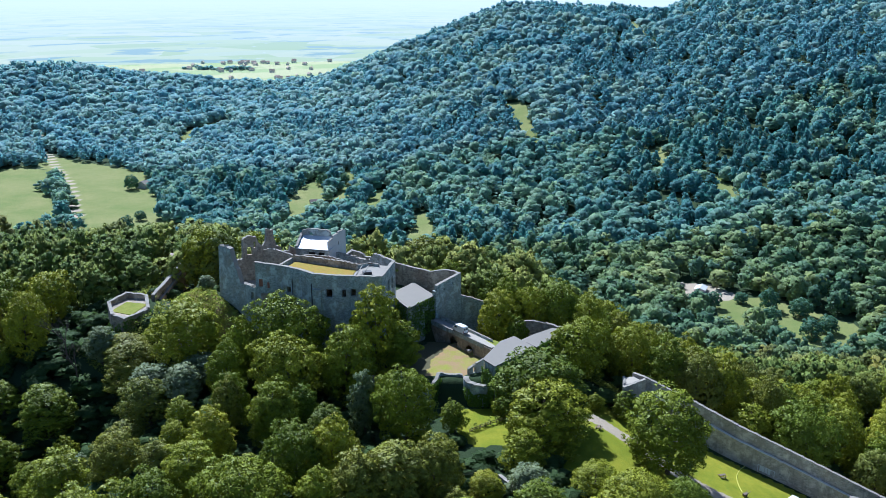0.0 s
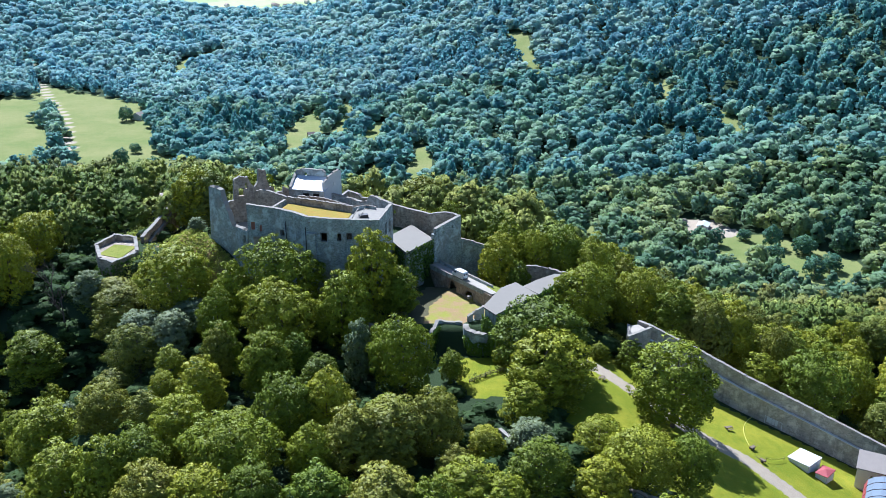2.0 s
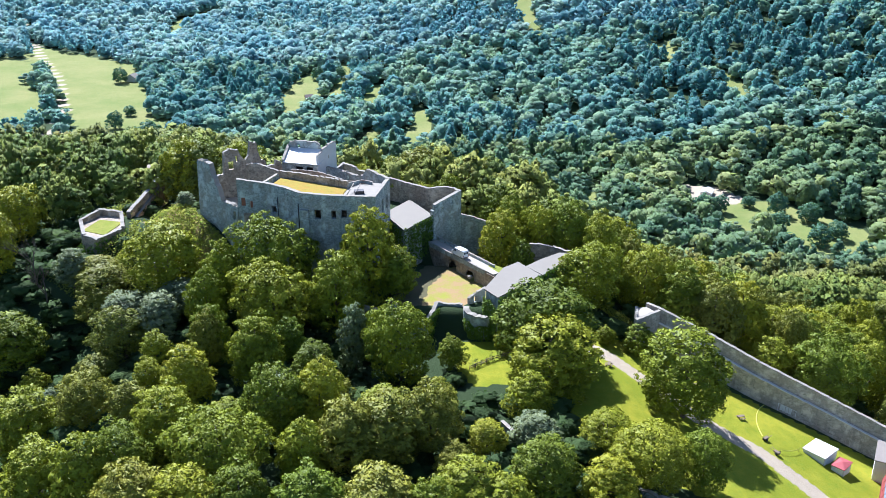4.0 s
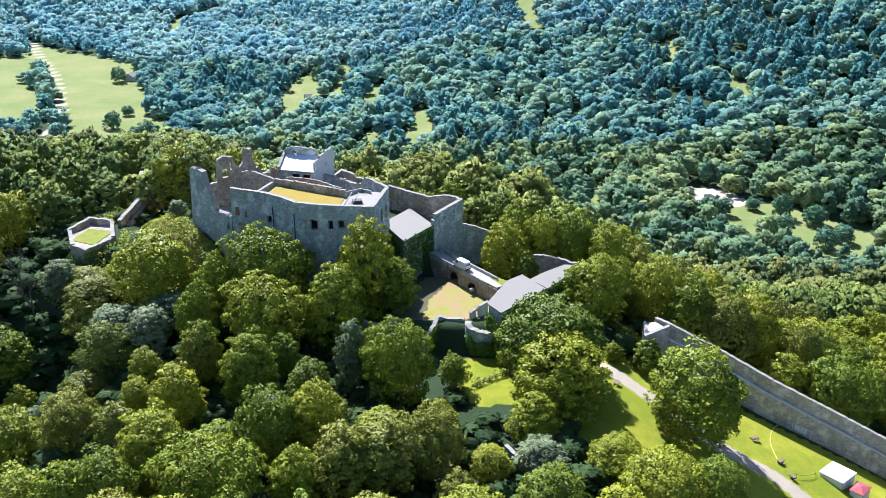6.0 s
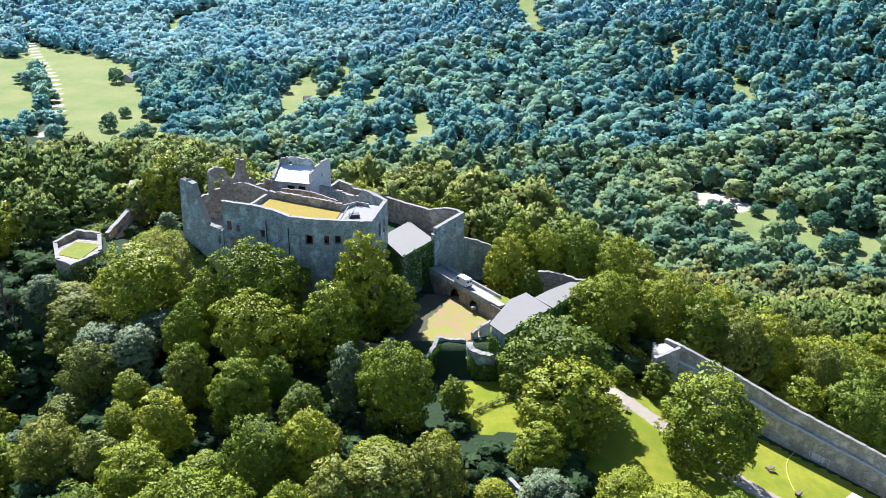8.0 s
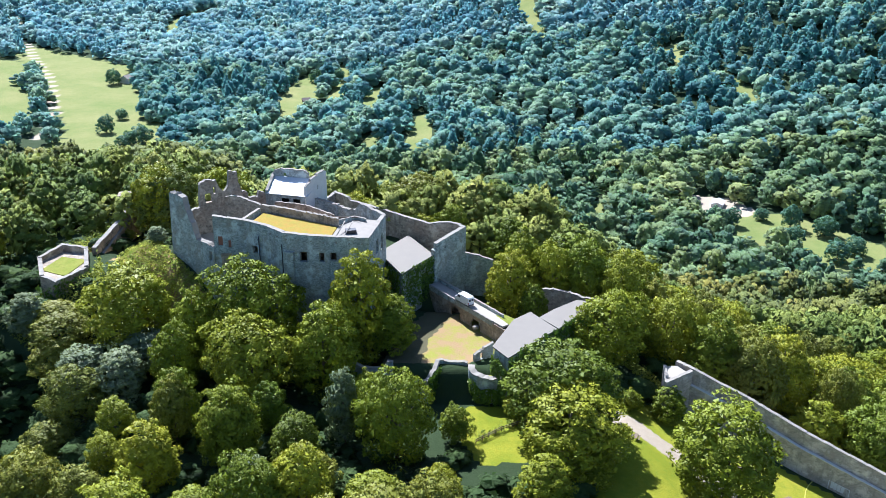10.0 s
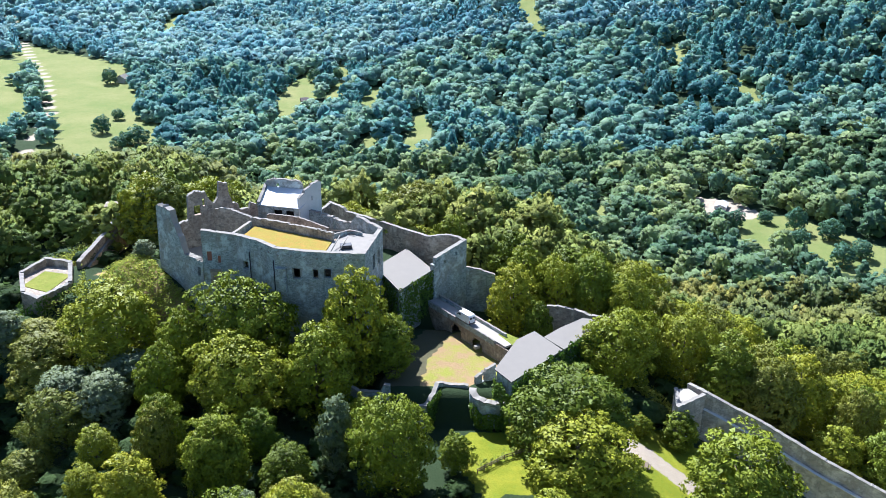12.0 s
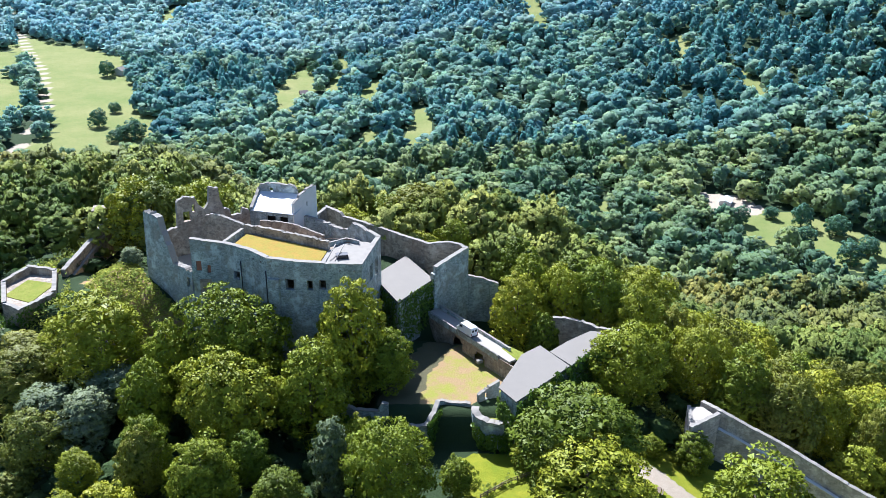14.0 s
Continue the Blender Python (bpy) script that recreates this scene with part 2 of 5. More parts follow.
def wall(name, pts, foot, thick, material=None, openings=(), parent=None, rough=0.25, step=0.9, cap=0.16, seed=1, label="", kind="", batter=0.0, cap_material=None):
    """An upright wall along a line of (x, y, top), with thickness to its left, an uneven top, holes right through it
    (s0, s1, z0, z1 along the line) and a course of pale capping as a part of its own."""
    material = material or STONE
    s, at, p = walk_line(pts, step)
    s = np.unique(np.round(np.concatenate([s, [v for o in openings for v in o[:2]]]), 4))
    px, py = np.interp(s, at, p[:, 0]), np.interp(s, at, p[:, 1])
    rnd = random.Random(seed)
    top = np.interp(s, at, [q[2] for q in pts]) + np.array([rnd.uniform(-1, 1) * rough for _ in s])
    feet = np.interp(s, at, [q[3] if len(q) > 3 else foot for q in pts])
    tx, ty = np.gradient(px, s), np.gradient(py, s)
    ln = np.hypot(tx, ty)
    nx, ny = -ty / ln, tx / ln
    cuts = sorted({v for o in openings for v in o[2:4]})
    verts, faces = [], []
    rows = len(cuts) + 2
    for i in range(len(s)):
        zs = [feet[i]] + [min(max(c, feet[i] + 0.01), top[i] - 0.02) for c in cuts] + [top[i]]
        for z in zs:
            lean = batter * (top[i] - z)
            verts.append((px[i] - nx[i] * lean, py[i] - ny[i] * lean, z))
        for z in zs:
            verts.append((px[i] + nx[i] * thick, py[i] + ny[i] * thick, z))
    w = 2 * rows

    def solid(i, k):
        if not (0 <= i < len(s) - 1 and 0 <= k < rows - 1):
            return False
        mid = (s[i] + s[i + 1]) / 2
        lo, hi = ([-1e9] + cuts + [1e9])[k], ([-1e9] + cuts + [1e9])[k + 1]
        return not any(o[0] - 1e-6 < mid < o[1] + 1e-6 and o[2] - 1e-6 <= lo and hi <= o[3] + 1e-6 for o in openings)

    for i in range(len(s) - 1):
        for k in range(rows - 1):
            if not solid(i, k):
                continue
            a, b = i * w + k, (i + 1) * w + k
            faces.append((a, b, b + 1, a + 1))
            faces.append((a + rows, a + rows + 1, b + rows + 1, b + rows))
            if not solid(i - 1, k):
                faces.append((a, a + 1, a + 1 + rows, a + rows))
            if not solid(i + 1, k):
                faces.append((b, b + rows, b + rows + 1, b + 1))
            if not solid(i, k + 1):
                faces.append((a + 1, b + 1, b + 1 + rows, a + 1 + rows))
            if not solid(i, k - 1):
                faces.append((a, a + rows, b + rows, b))
    ob = put(name, mesh_of(name, verts, faces, material), parent, label, kind=kind)
    if cap:
        cv, cf = [], []
        over = 0.04
        for i in range(len(s)):
            jig = rnd.uniform(0.6, 1.3)
            for o, z in ((-over, 0.012), (thick + over, 0.012), (thick + over, cap * jig), (-over, cap * jig)):
                cv.append((px[i] + nx[i] * o, py[i] + ny[i] * o, top[i] + z))
        for i in range(len(s) - 1):
            a, b = 4 * i, 4 * i + 4
            for k in range(4):
                cf.append((a + k, a + (k + 1) % 4, b + (k + 1) % 4, b + k))
        cf += [(0, 3, 2, 1), (4 * len(s) - 4, 4 * len(s) - 3, 4 * len(s) - 2, 4 * len(s) - 1)]
        cob = new("coping", mesh_of("coping", cv, cf, cap_material or COPING))
        cob.parent = ob
        tagged(cob, "pale mortar capping")
    return ob


# ---- the lie of the land ----
def ease(v):
    """Smooth step from 0 to 1."""
    v = np.clip(v, 0.0, 1.0)
    return v * v * (3 - 2 * v)


def bell(x, y, cx, cy, rx, ry):
    return np.exp(-((x - cx) / rx) ** 2 - ((y - cy) / ry) ** 2)


def box_mask(x, y, x0, x1, y0, y1, soft):
    return ease((x - x0 + soft) / soft) * ease((x1 + soft - x) / soft) * ease((y - y0 + soft) / soft) * ease((y1 + soft - y) / soft)


# crest heights of the far hills, by bearing
BEARING = [-0.75, -0.47, -0.38, -0.29, -0.23, -0.134, -0.086, -0.05, 0.0, 0.046, 0.073, 0.13, 0.19, 0.243, 0.31, 0.47, 0.8]
CREST = [-75, -92, -92, -125, -160, -146, -98, -58, -10, 30, 50, 66, 54, 38, 100, 130, 140]


def far_height(x, y):
    d = np.maximum(y + 259.0, 1.0)
    a = np.clip(x / d, -0.8, 0.8)
    crest = np.interp(a, BEARING, CREST)
    foot = np.interp(a, [-0.5, -0.25, -0.1, 0.1, 0.3, 0.5], [1560, 1450, 1230, 980, 860, 760])
    top = np.interp(a, [-0.5, -0.2, 0.1, 0.25, 0.5], [2150, 2350, 2400, 2150, 1900])
    s = (d - foot) / (top - foot)
    rise = np.where(s < 1, 0.35 * ease(s) + 0.65 * np.clip(s, 0, 1), 1 - ease((d - top) / 900))
    floor = -163 - 27 * ease((d - 2000) / 1200)
    fold = np.sin(x / 83 + 0.6 * np.sin(y / 140)) * np.sin(y / 170 + x / 260) * 11 * np.clip(s, 0, 1) * ease((3100 - d) / 700)
    return floor + (crest - floor) * rise + fold


def ground_height(x, y):
    x, y = np.asarray(x, float), np.asarray(y, float)
    z = -19 + 11 * bell(x, y, -22, 18, 38, 24) + 11 * bell(x, y, -75, 22, 26, 29)
    z = z + 7.0 * bell(x, y, -57, 14, 11, 11) + 5.0 * bell(x, y, -48, 6, 8, 7)
    z = z - 24 * ease((-x - 45) / 50) * ease((5 - y) / 50)
    z = z - 0.30 * np.clip(x - 58, 0, 75)
    off = (x - 62) * 0.55 + (y + 12) * 0.83
    z = z - 9 * ease((off - 16) / 35) * ease((x - 45) / 25)
    start = 80 + 50 * ease((-x - 40) / 60) - 38 * ease((x - 50) / 60)
    run = y - start
    z = z - 0.44 * (np.sqrt(run * run + 400) + run) / 2
    z = z - 0.22 * np.clip(-100 - y, 0, 500) - 0.25 * np.clip(-x - 220, 0, 500) - 0.1 * np.clip(x - 160, 0, 400)
    z = z + 8 * bell(x, y, -30, 62, 80, 34)
    z = z - 4.5 * bell(x, y, -70, 33, 4.5, 14)
    yard = box_mask(x, y, 5, 33, -24, 4, 5)
    z = z * (1 - yard) - 13.2 * yard
    court = box_mask(x, y, -6, 13, 14, 32, 6)
    z = z * (1 - court) - 3.2 * court
    far = far_height(x, y)
    low, high = np.minimum(z, far), np.maximum(z, far)
    z = high + 6 * np.exp(-(high - low) / 8)
    return z + 0.35 * np.sin(x / 7.3) * np.sin(y / 8.9 + 1) * (1 - yard)


def inside(poly, x, y):
    x, y = np.asarray(x, float), np.asarray(y, float)
    hit = np.zeros(x.shape, bool)
    n = len(poly)
    for i in range(n):
        (x0, y0), (x1, y1) = poly[i], poly[(i + 1) % n]
        if y0 != y1:
            hit ^= ((y0 > y) != (y1 > y)) & (x < (x1 - x0) * (y - y0) / (y1 - y0) + x0)
    return hit


def near_line(line, x, y):
    """Distance to a line of points."""
    best = np.full(np.shape(x), 1e9)
    for (x0, y0), (x1, y1) in zip(line, line[1:]):
        dx, dy = x1 - x0, y1 - y0
        t = np.clip(((x - x0) * dx + (y - y0) * dy) / (dx * dx + dy * dy), 0, 1)
        best = np.minimum(best, np.hypot(x - x0 - t * dx, y - y0 - t * dy))
    return best


VALLEY_MEADOW = [(-640, 1240), (-530, 1160), (-426, 1085), (-362, 918), (-310, 782), (-276, 749), (-250, 660), (-380, 640), (-367, 747), (-415, 858), (-510, 1047)]
SIDE_MEADOW = [(-640, 1150), (-571, 1084), (-532, 976), (-450, 829), (-435, 744), (-480, 740), (-680, 1050)]
GLADES = [[(-182, 930), (-166, 1035), (-140, 1020), (-134, 926), (-136, 800), (-164, 790)], [(-128, 1080), (-108, 1080), (-100, 880), (-120, 870)],
          [(-80, 945), (-62, 945), (-54, 840), (-74, 835)], [(-22, 690), (-12, 812), (6, 815), (4, 690)], [(-66, 690), (-60, 725), (-48, 725), (-52, 685)],
          [(136, 515), (150, 515), (152, 470), (140, 470)], [(240, 455), (262, 496), (300, 492), (345, 425), (345, 400), (312, 385), (286, 396), (262, 430)],
          [(420, 1870), (448, 1860), (440, 1690), (412, 1700)], [(124, 1270), (152, 1270), (158, 1060), (146, 1050), (138, 1170)],
          [(-470, 1480), (-440, 1640), (-415, 1620), (-440, 1470), (-425, 1370), (-445, 1360)], [(300, 990), (324, 990), (322, 965), (302, 965)], [(330, 845), (360, 825), (352, 805), (326, 830)]]
GRAVEL_YARD = [(218, 488), (226, 540), (262, 530), (276, 500), (264, 486), (236, 478)]
STREAM_ROAD = [(-760, 1480), (-580, 1130), (-500, 985), (-420, 800), (-395, 700), (-380, 610)]
CASTLE_LAWN = [(52, -33), (60, -22), (70, -28), (82, -32), (97, -41), (112, -49), (124, -55), (120, -90), (96, -90), (86, -72), (74, -62), (60, -50)]
SHADED_LAWN = [(40, -28), (50, -30), (56, -34), (66, -46), (80, -60), (100, -82), (96, -100), (60, -84), (48, -72), (40, -52)]
LOW_LAWN = [(20, -33), (26, -30), (40, -30), (44, -40), (36, -50), (26, -52), (22, -44)]
PATH_LINE = [(44, -27), (52, -31), (59.4, -36.5), (66.6, -44.5), (79, -57.5), (89.5, -64.5), (100, -78), (110, -95)]
YARD = [(4, -22), (8, -6), (16, 8), (24, 4), (34, -8), (30, -17), (24, -22)]
# dry grass on the sunlit side only; the remainder is coloured as shadow
DRY_LIT_YARD = [(13, -22), (15, -10), (20, 2), (24, 4), (34, -8), (30, -17), (24, -22)]
TERRACE = [(-89.6, 17.2), (-86.3, 25.6), (-78.6, 24.1), (-74.7, 13.3), (-79.6, 3.6), (-84.7, 6.5)]
BANK = [(-70, 52), (-66, 46), (-60, 22), (-54, 12), (-45, 5), (-56, 6), (-66, 13), (-72, 20)]
CASTLE_BANK = [(-66, 30), (-57, 21), (-52.8, 13.4), (-47.5, 8.6), (-39.5, 2.2), (-42, -2), (-48, -4), (-62, 2), (-68, 14)]
WEST_BANK = [(-84, 28), (-78, 26), (-77, 50), (-86, 50), (-96, 34)]
CASTLE = [(-56, 8), (-40, -2), (-20, -9), (2, -10), (10, -4), (20, -8), (34, -18), (60, -8), (58, 6), (44, 8), (30, 10), (28, 26), (14, 32), (-8, 48), (-18, 54), (-34, 42), (-50, 30)]


def cover(x, y):
    """How open the land is (meadow) and how worn (track), each 0 to 1."""
    meadow = np.zeros(np.shape(x))
    for poly in (VALLEY_MEADOW, SIDE_MEADOW, *GLADES):
        for south in (0, 30, 55) if poly[0][1] > 600 else (0, 12):
            meadow = np.maximum(meadow, inside(poly, x, y + south))
    track = np.clip(2.1 - near_line(PATH_LINE, x, y) / 1.5, 0, 1)
    track = np.maximum(track, np.clip(2 - near_line(STREAM_ROAD, x, y) / 2.2, 0, 1))
    track = np.maximum(track, inside(GRAVEL_YARD, x, y))
    dry = np.maximum(inside(DRY_LIT_YARD, x, y) * 1.0, np.maximum(inside(BANK, x, y), np.maximum(inside(WEST_BANK, x, y), inside(CASTLE_BANK, x, y))) * 0.6)
    fields = (y + 259 > 2600) * 1.0
    lawn = np.maximum(np.maximum(inside(CASTLE_LAWN, x, y), inside(SHADED_LAWN, x, y)), inside(LOW_LAWN, x, y)) * 1.0
    # whole yard; shows as painted shade where no straw covers it
    worn = inside(YARD, x, y) * 1.0
    return meadow, track, dry, lawn, fields, worn


def axis(stops):
    out = []
    for a, b, n in stops:
        out.append(np.linspace(a, b, n, endpoint=False))
    return np.append(np.concatenate(out), stops[-1][1])


gx = axis([(-3600, -1400, 24), (-1400, -300, 90), (-300, -110, 50), (-110, 140, 200), (140, 420, 70), (420, 1400, 80), (1400, 3600, 22)])
gy = axis([(-900, -280, 12), (-280, -100, 36), (-100, 60, 128), (60, 560, 130), (560, 1300, 110), (1300, 2700, 80), (2700, 4500, 36)])
GX, GY = np.meshgrid(gx, gy)
GZ = ground_height(GX, GY)
verts = np.stack([GX.ravel(), GY.ravel(), GZ.ravel()], 1)
nx_, ny_ = len(gx), len(gy)
i0 = (np.arange(ny_ - 1)[:, None] * nx_ + np.arange(nx_ - 1)[None]).ravel()
me = bpy.data.meshes.new("ground")
me.from_pydata(verts.tolist(), [], np.stack([i0, i0 + 1, i0 + nx_ + 1, i0 + nx_], 1).tolist())
me.shade_smooth()
for key, values in zip(("meadow", "track", "dry", "lawn", "field", "worn"), cover(GX.ravel(), GY.ravel())):
    me.attributes.new(key, "FLOAT", "POINT").data.foreach_set("value", np.asarray(values, np.float32))


def land():
    m, nt, b = start("land", 0.97, spec=0.08)
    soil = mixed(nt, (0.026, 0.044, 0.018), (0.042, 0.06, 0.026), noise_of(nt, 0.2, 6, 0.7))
    grass = mixed(nt, (0.15, 0.18, 0.05), (0.225, 0.22, 0.08), ramp(nt, noise_of(nt, 0.02, 8, 0.65), [(0.35, (0, 0, 0)), (0.65, (1, 1, 1))]))
    grass = mixed(nt, grass, (0.11, 0.16, 0.05), ramp(nt, noise_of(nt, 0.55, 6, 0.75), [(0.45, (0, 0, 0)), (0.8, (0.8, 0.8, 0.8))]))
    straw = mixed(nt, (0.30, 0.205, 0.105), (0.25, 0.255, 0.045), ramp(nt, noise_of(nt, 0.22, 6, 0.7), [(0.42, (0, 0, 0)), (0.62, (1, 1, 1))]))
    gravel = mixed(nt, (0.41, 0.35, 0.27), (0.29, 0.235, 0.17), noise_of(nt, 0.8, 6, 0.7))
    fuzz = noise_of(nt, 0.5, 5, 0.7)

    def masked(under, over, key):
        a = nt.nodes.new("ShaderNodeAttribute")
        a.attribute_name = key
        add = nt.nodes.new("ShaderNodeMath")
        add.operation = "ADD"
        nt.links.new(a.outputs["Fac"], add.inputs[0])
        nt.links.new(fuzz, add.inputs[1])
        return mixed(nt, under, over, ramp(nt, add.outputs[0], [(0.80, (0, 0, 0)), (1.0, (1, 1, 1))]))

    turf = mixed(nt, (0.18, 0.205, 0.013), (0.275, 0.265, 0.022), ramp(nt, noise_of(nt, 0.09, 6, 0.7), [(0.4, (0, 0, 0)), (0.62, (1, 1, 1))]))
    turf = mixed(nt, turf, (0.11, 0.19, 0.02), ramp(nt, noise_of(nt, 0.7, 6, 0.75), [(0.5, (0, 0, 0)), (0.8, (0.7, 0.7, 0.7))]))
    crop = mixed(nt, (0.36, 0.37, 0.21), (0.27, 0.33, 0.16), ramp(nt, noise_of(nt, 0.004, 3, 0.5), [(0.46, (0, 0, 0)), (0.52, (1, 1, 1))]))
    # trodden ground, darkened to imitate the shadow on the yard's left
    shade_earth = mixed(nt, (0.13, 0.105, 0.065), (0.075, 0.085, 0.04), noise_of(nt, 0.35, 6, 0.7))
    c = masked(masked(masked(masked(masked(masked(soil, shade_earth, "worn"), crop, "field"), grass, "meadow"), turf, "lawn"), straw, "dry"), gravel, "track")
    nt.links.new(c, b.inputs["Base Color"])
    relief(nt, b, noise_of(nt, 2.5, 6, 0.8), 0.7, 0.4)
    return m


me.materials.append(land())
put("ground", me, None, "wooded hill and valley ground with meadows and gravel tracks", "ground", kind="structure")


# ---- trees ----
def ico(level):
    bm = bmesh.new()
    bmesh.ops.create_icosphere(bm, subdivisions=level, radius=1.0)
    v = np.array([p.co for p in bm.verts])
    f = np.array([[q.index for q in p.verts] for p in bm.faces])
    bm.free()
    return v, f


ICO = {1: ico(1)}


def unit(v):
    return v / (np.linalg.norm(v, axis=1)[:, None] + 1e-9)


def leaf_sprays(rnd, p, n, size):
    """A small three-cornered spray of leaves at each point, facing about along n."""
    a = unit(np.cross(n, rnd.normal(size=n.shape)))
    b = np.cross(n, a)
    s = size * rnd.uniform(0.5, 1.4, len(p))[:, None]
    k = rnd.uniform(0.7, 1.3, len(p))[:, None]
    return np.stack([p - a * s, p + a * s * 0.8 - b * s * 0.4, p + b * s * k + n * s * 0.2], 1).reshape(-1, 3)


def crown(rnd, R, H, low, clumps, each, size, clump=0.2, backing=400, back_size=1.0, solid=0.0, bulge=0.2, ragged=0.75, taper=0.0):
    """A crown: an uneven dome set with many clumps of leaf sprays, denser sprays within it, and, for crowns
    far off, a solid heart to each clump. Returns points, outward directions, corner indices, corner counts."""
    mid = np.array([0, 0, low + (H - low) * 0.46])
    half = np.array([R, R, (H - low) * 0.54])
    knobs = unit(rnd.normal(size=(9, 3)))
    lift = rnd.uniform(-0.6, 1.0, 9) * bulge

    def reach(d):
        r = 1 + ((np.clip(d @ knobs.T, 0, 1) ** 4) * lift).sum(1)
        return r * (1 - taper * np.clip(d[:, 2], 0, 1) * (1 - np.abs(d[:, 2]) ** 3))

    i = np.arange(clumps) + 0.5
    z = 1 - 1.72 * i / clumps
    ang = i * 2.39996 + rnd.uniform(-0.5, 0.5, clumps)
    d = unit(np.stack([np.cos(ang) * np.sqrt(np.clip(1 - z * z, 0, 1)), np.sin(ang) * np.sqrt(np.clip(1 - z * z, 0, 1)), z], 1) + rnd.normal(size=(clumps, 3)) * 0.09)
    rho = R * clump * rnd.uniform(0.65, 1.35, clumps)
    shell = (reach(d) * rnd.uniform(0.80, 1.04, clumps))[:, None]
    cen = mid + d * shell * half - d * rho[:, None] * 0.7
    out = unit(d / half * R)
    vs, ns, loops, counts, at = [], [], [], [], 0
    if solid:
        sv, sf = ICO[1]
        for c, r, o in zip(cen, rho, out):
            vs.append(c + sv * r * solid * (1 + rnd.uniform(-0.2, 0.15, len(sv))[:, None]) * np.array([1, 1, 0.85]))
            ns.append(unit(sv * 0.45 + o * 0.9))
            loops.append((sf + at).ravel())
            counts.append(np.full(len(sf), 3))
            at += len(sv)
    which = np.repeat(np.arange(clumps), each)
    e = unit(rnd.normal(size=(len(which), 3)) + out[which] * 0.9 + np.array([0, 0, 0.45]))
    p = cen[which] + e * (rho[which] * rnd.uniform(0.75, 1.2, len(which)))[:, None] * np.array([1, 1, 0.75])
    n = unit(e + rnd.normal(size=e.shape) * ragged)
    vs.append(leaf_sprays(rnd, p, n, size))
    ns.append(np.repeat(unit(e * 0.4 + n * 0.2 + out[which] * 0.9 if solid else e * 0.6 + n * 0.85 + out[which] * 0.4), 3, 0))
    loops.append(np.arange(len(p) * 3) + at)
    counts.append(np.full(len(p), 3))
    at += len(p) * 3
    if backing:
        e = unit(rnd.normal(size=(backing, 3)))
        e[:, 2] = np.maximum(e[:, 2], -0.7)
        p = mid + e * (reach(e) * rnd.uniform(0.5, 0.84, backing))[:, None] * half
        n = unit(e + rnd.normal(size=e.shape) * 0.4)
        vs.append(leaf_sprays(rnd, p, n, back_size))
        ns.append(np.repeat(n, 3, 0))
        loops.append(np.arange(len(p) * 3) + at)
        counts.append(np.full(len(p), 3))
    return np.concatenate(vs), np.concatenate(ns), np.concatenate(loops), np.concatenate(counts)


def crown_mesh(name, v, n, loops, counts, material, soft=True):
    me = bpy.data.meshes.new(name)
    me.vertices.add(len(v))
    me.vertices.foreach_set("co", v.astype(np.float32).ravel())
    me.loops.add(len(loops))
    me.loops.foreach_set("vertex_index", loops.astype(np.int32))
    me.polygons.add(len(counts))
    me.polygons.foreach_set("loop_start", np.concatenate(([0], np.cumsum(counts)[:-1])).astype(np.int32))
    me.polygons.foreach_set("use_smooth", np.full(len(counts), soft))
    me.update(calc_edges=True)
    if soft:
        me.normals_split_custom_set_from_vertices(n.tolist())
    me.materials.append(material)
    return me


def trunk_mesh(rnd, R, H, low):
    bm = bmesh.new()

    def limb(a, b, r0, r1, sides=7):
        a, b = Vector(a), Vector(b)
        turn = (b - a).to_track_quat("Z", "Y").to_matrix().to_4x4()
        bmesh.ops.create_cone(bm, cap_ends=True, segments=sides, radius1=r0, radius2=r1, depth=(b - a).length, matrix=Matrix.Translation((a + b) / 2) @ turn)

    r = 0.022 * H
    knee = (rnd.uniform(-.3, .3), rnd.uniform(-.3, .3), low + 1)
    limb((0, 0, -1.5), knee, r * 1.25, r * 0.8, 9)
    limb(knee, (0, 0, H * 0.86), r * 0.8, r * 0.18)
    for i in range(7):
        ang, z = i * 2.4 + rnd.uniform(-.4, .4), low + (H - low) * (0.05 + 0.085 * i)
        w = R * rnd.uniform(0.5, 0.75)
        limb((0, 0, z), (math.cos(ang) * w, math.sin(ang) * w, z + w * 0.55), r * 0.4, r * 0.1, 5)
    return bm_mesh("trunk", bm, BARK, 0, True)


def broad_tree(seed, R, H, low, clumps, each, leaf, material, label, bulge, taper):
    rnd = np.random.default_rng(seed)
    tree = base("tree", (0, 0, 0), label, "tree")
    put("trunk", trunk_mesh(rnd, R, H, low), tree)
    put("crown", crown_mesh("crown", *crown(rnd, R, H, low, clumps, each, leaf, 0.19, 1000, 0.62, bulge=bulge, taper=taper), material), tree)
    return tree


# crown radius, height, foot of the crown, clumps, leaf scale, bulge, taper
TREE_KINDS = [
    (7.0, 20, 0.8, 130, 1.0, 0.22, 0.0, LEAF, "tall broadleaf tree with a dense green crown"),
    (6.2, 21, 0.8, 120, 1.0, 0.2, 0.2, LEAF, "tall broadleaf tree with a narrow green crown"),
    (7.6, 18, 0.6, 140, 1.0, 0.3, 0.0, LEAF, "spreading broadleaf tree with a billowing crown"),
    (5.2, 16, 0.5, 100, 0.9, 0.2, 0.1, LEAF, "middling broadleaf tree with a rounded crown"),
    (5.8, 19, 0.8, 110, 1.05, 0.34, 0.15, LEAF_OLIVE, "uneven woodland tree with olive green leaves"),
    (4.2, 15, 1.0, 90, 0.8, 0.34, 0.3, LEAF_SILVER, "slender tree with silvery grey-green leaves"),
    (6.8, 19, 0.8, 125, 1.0, 0.28, 0.05, LEAF_OLIVE, "broad woodland tree with an olive green crown")]
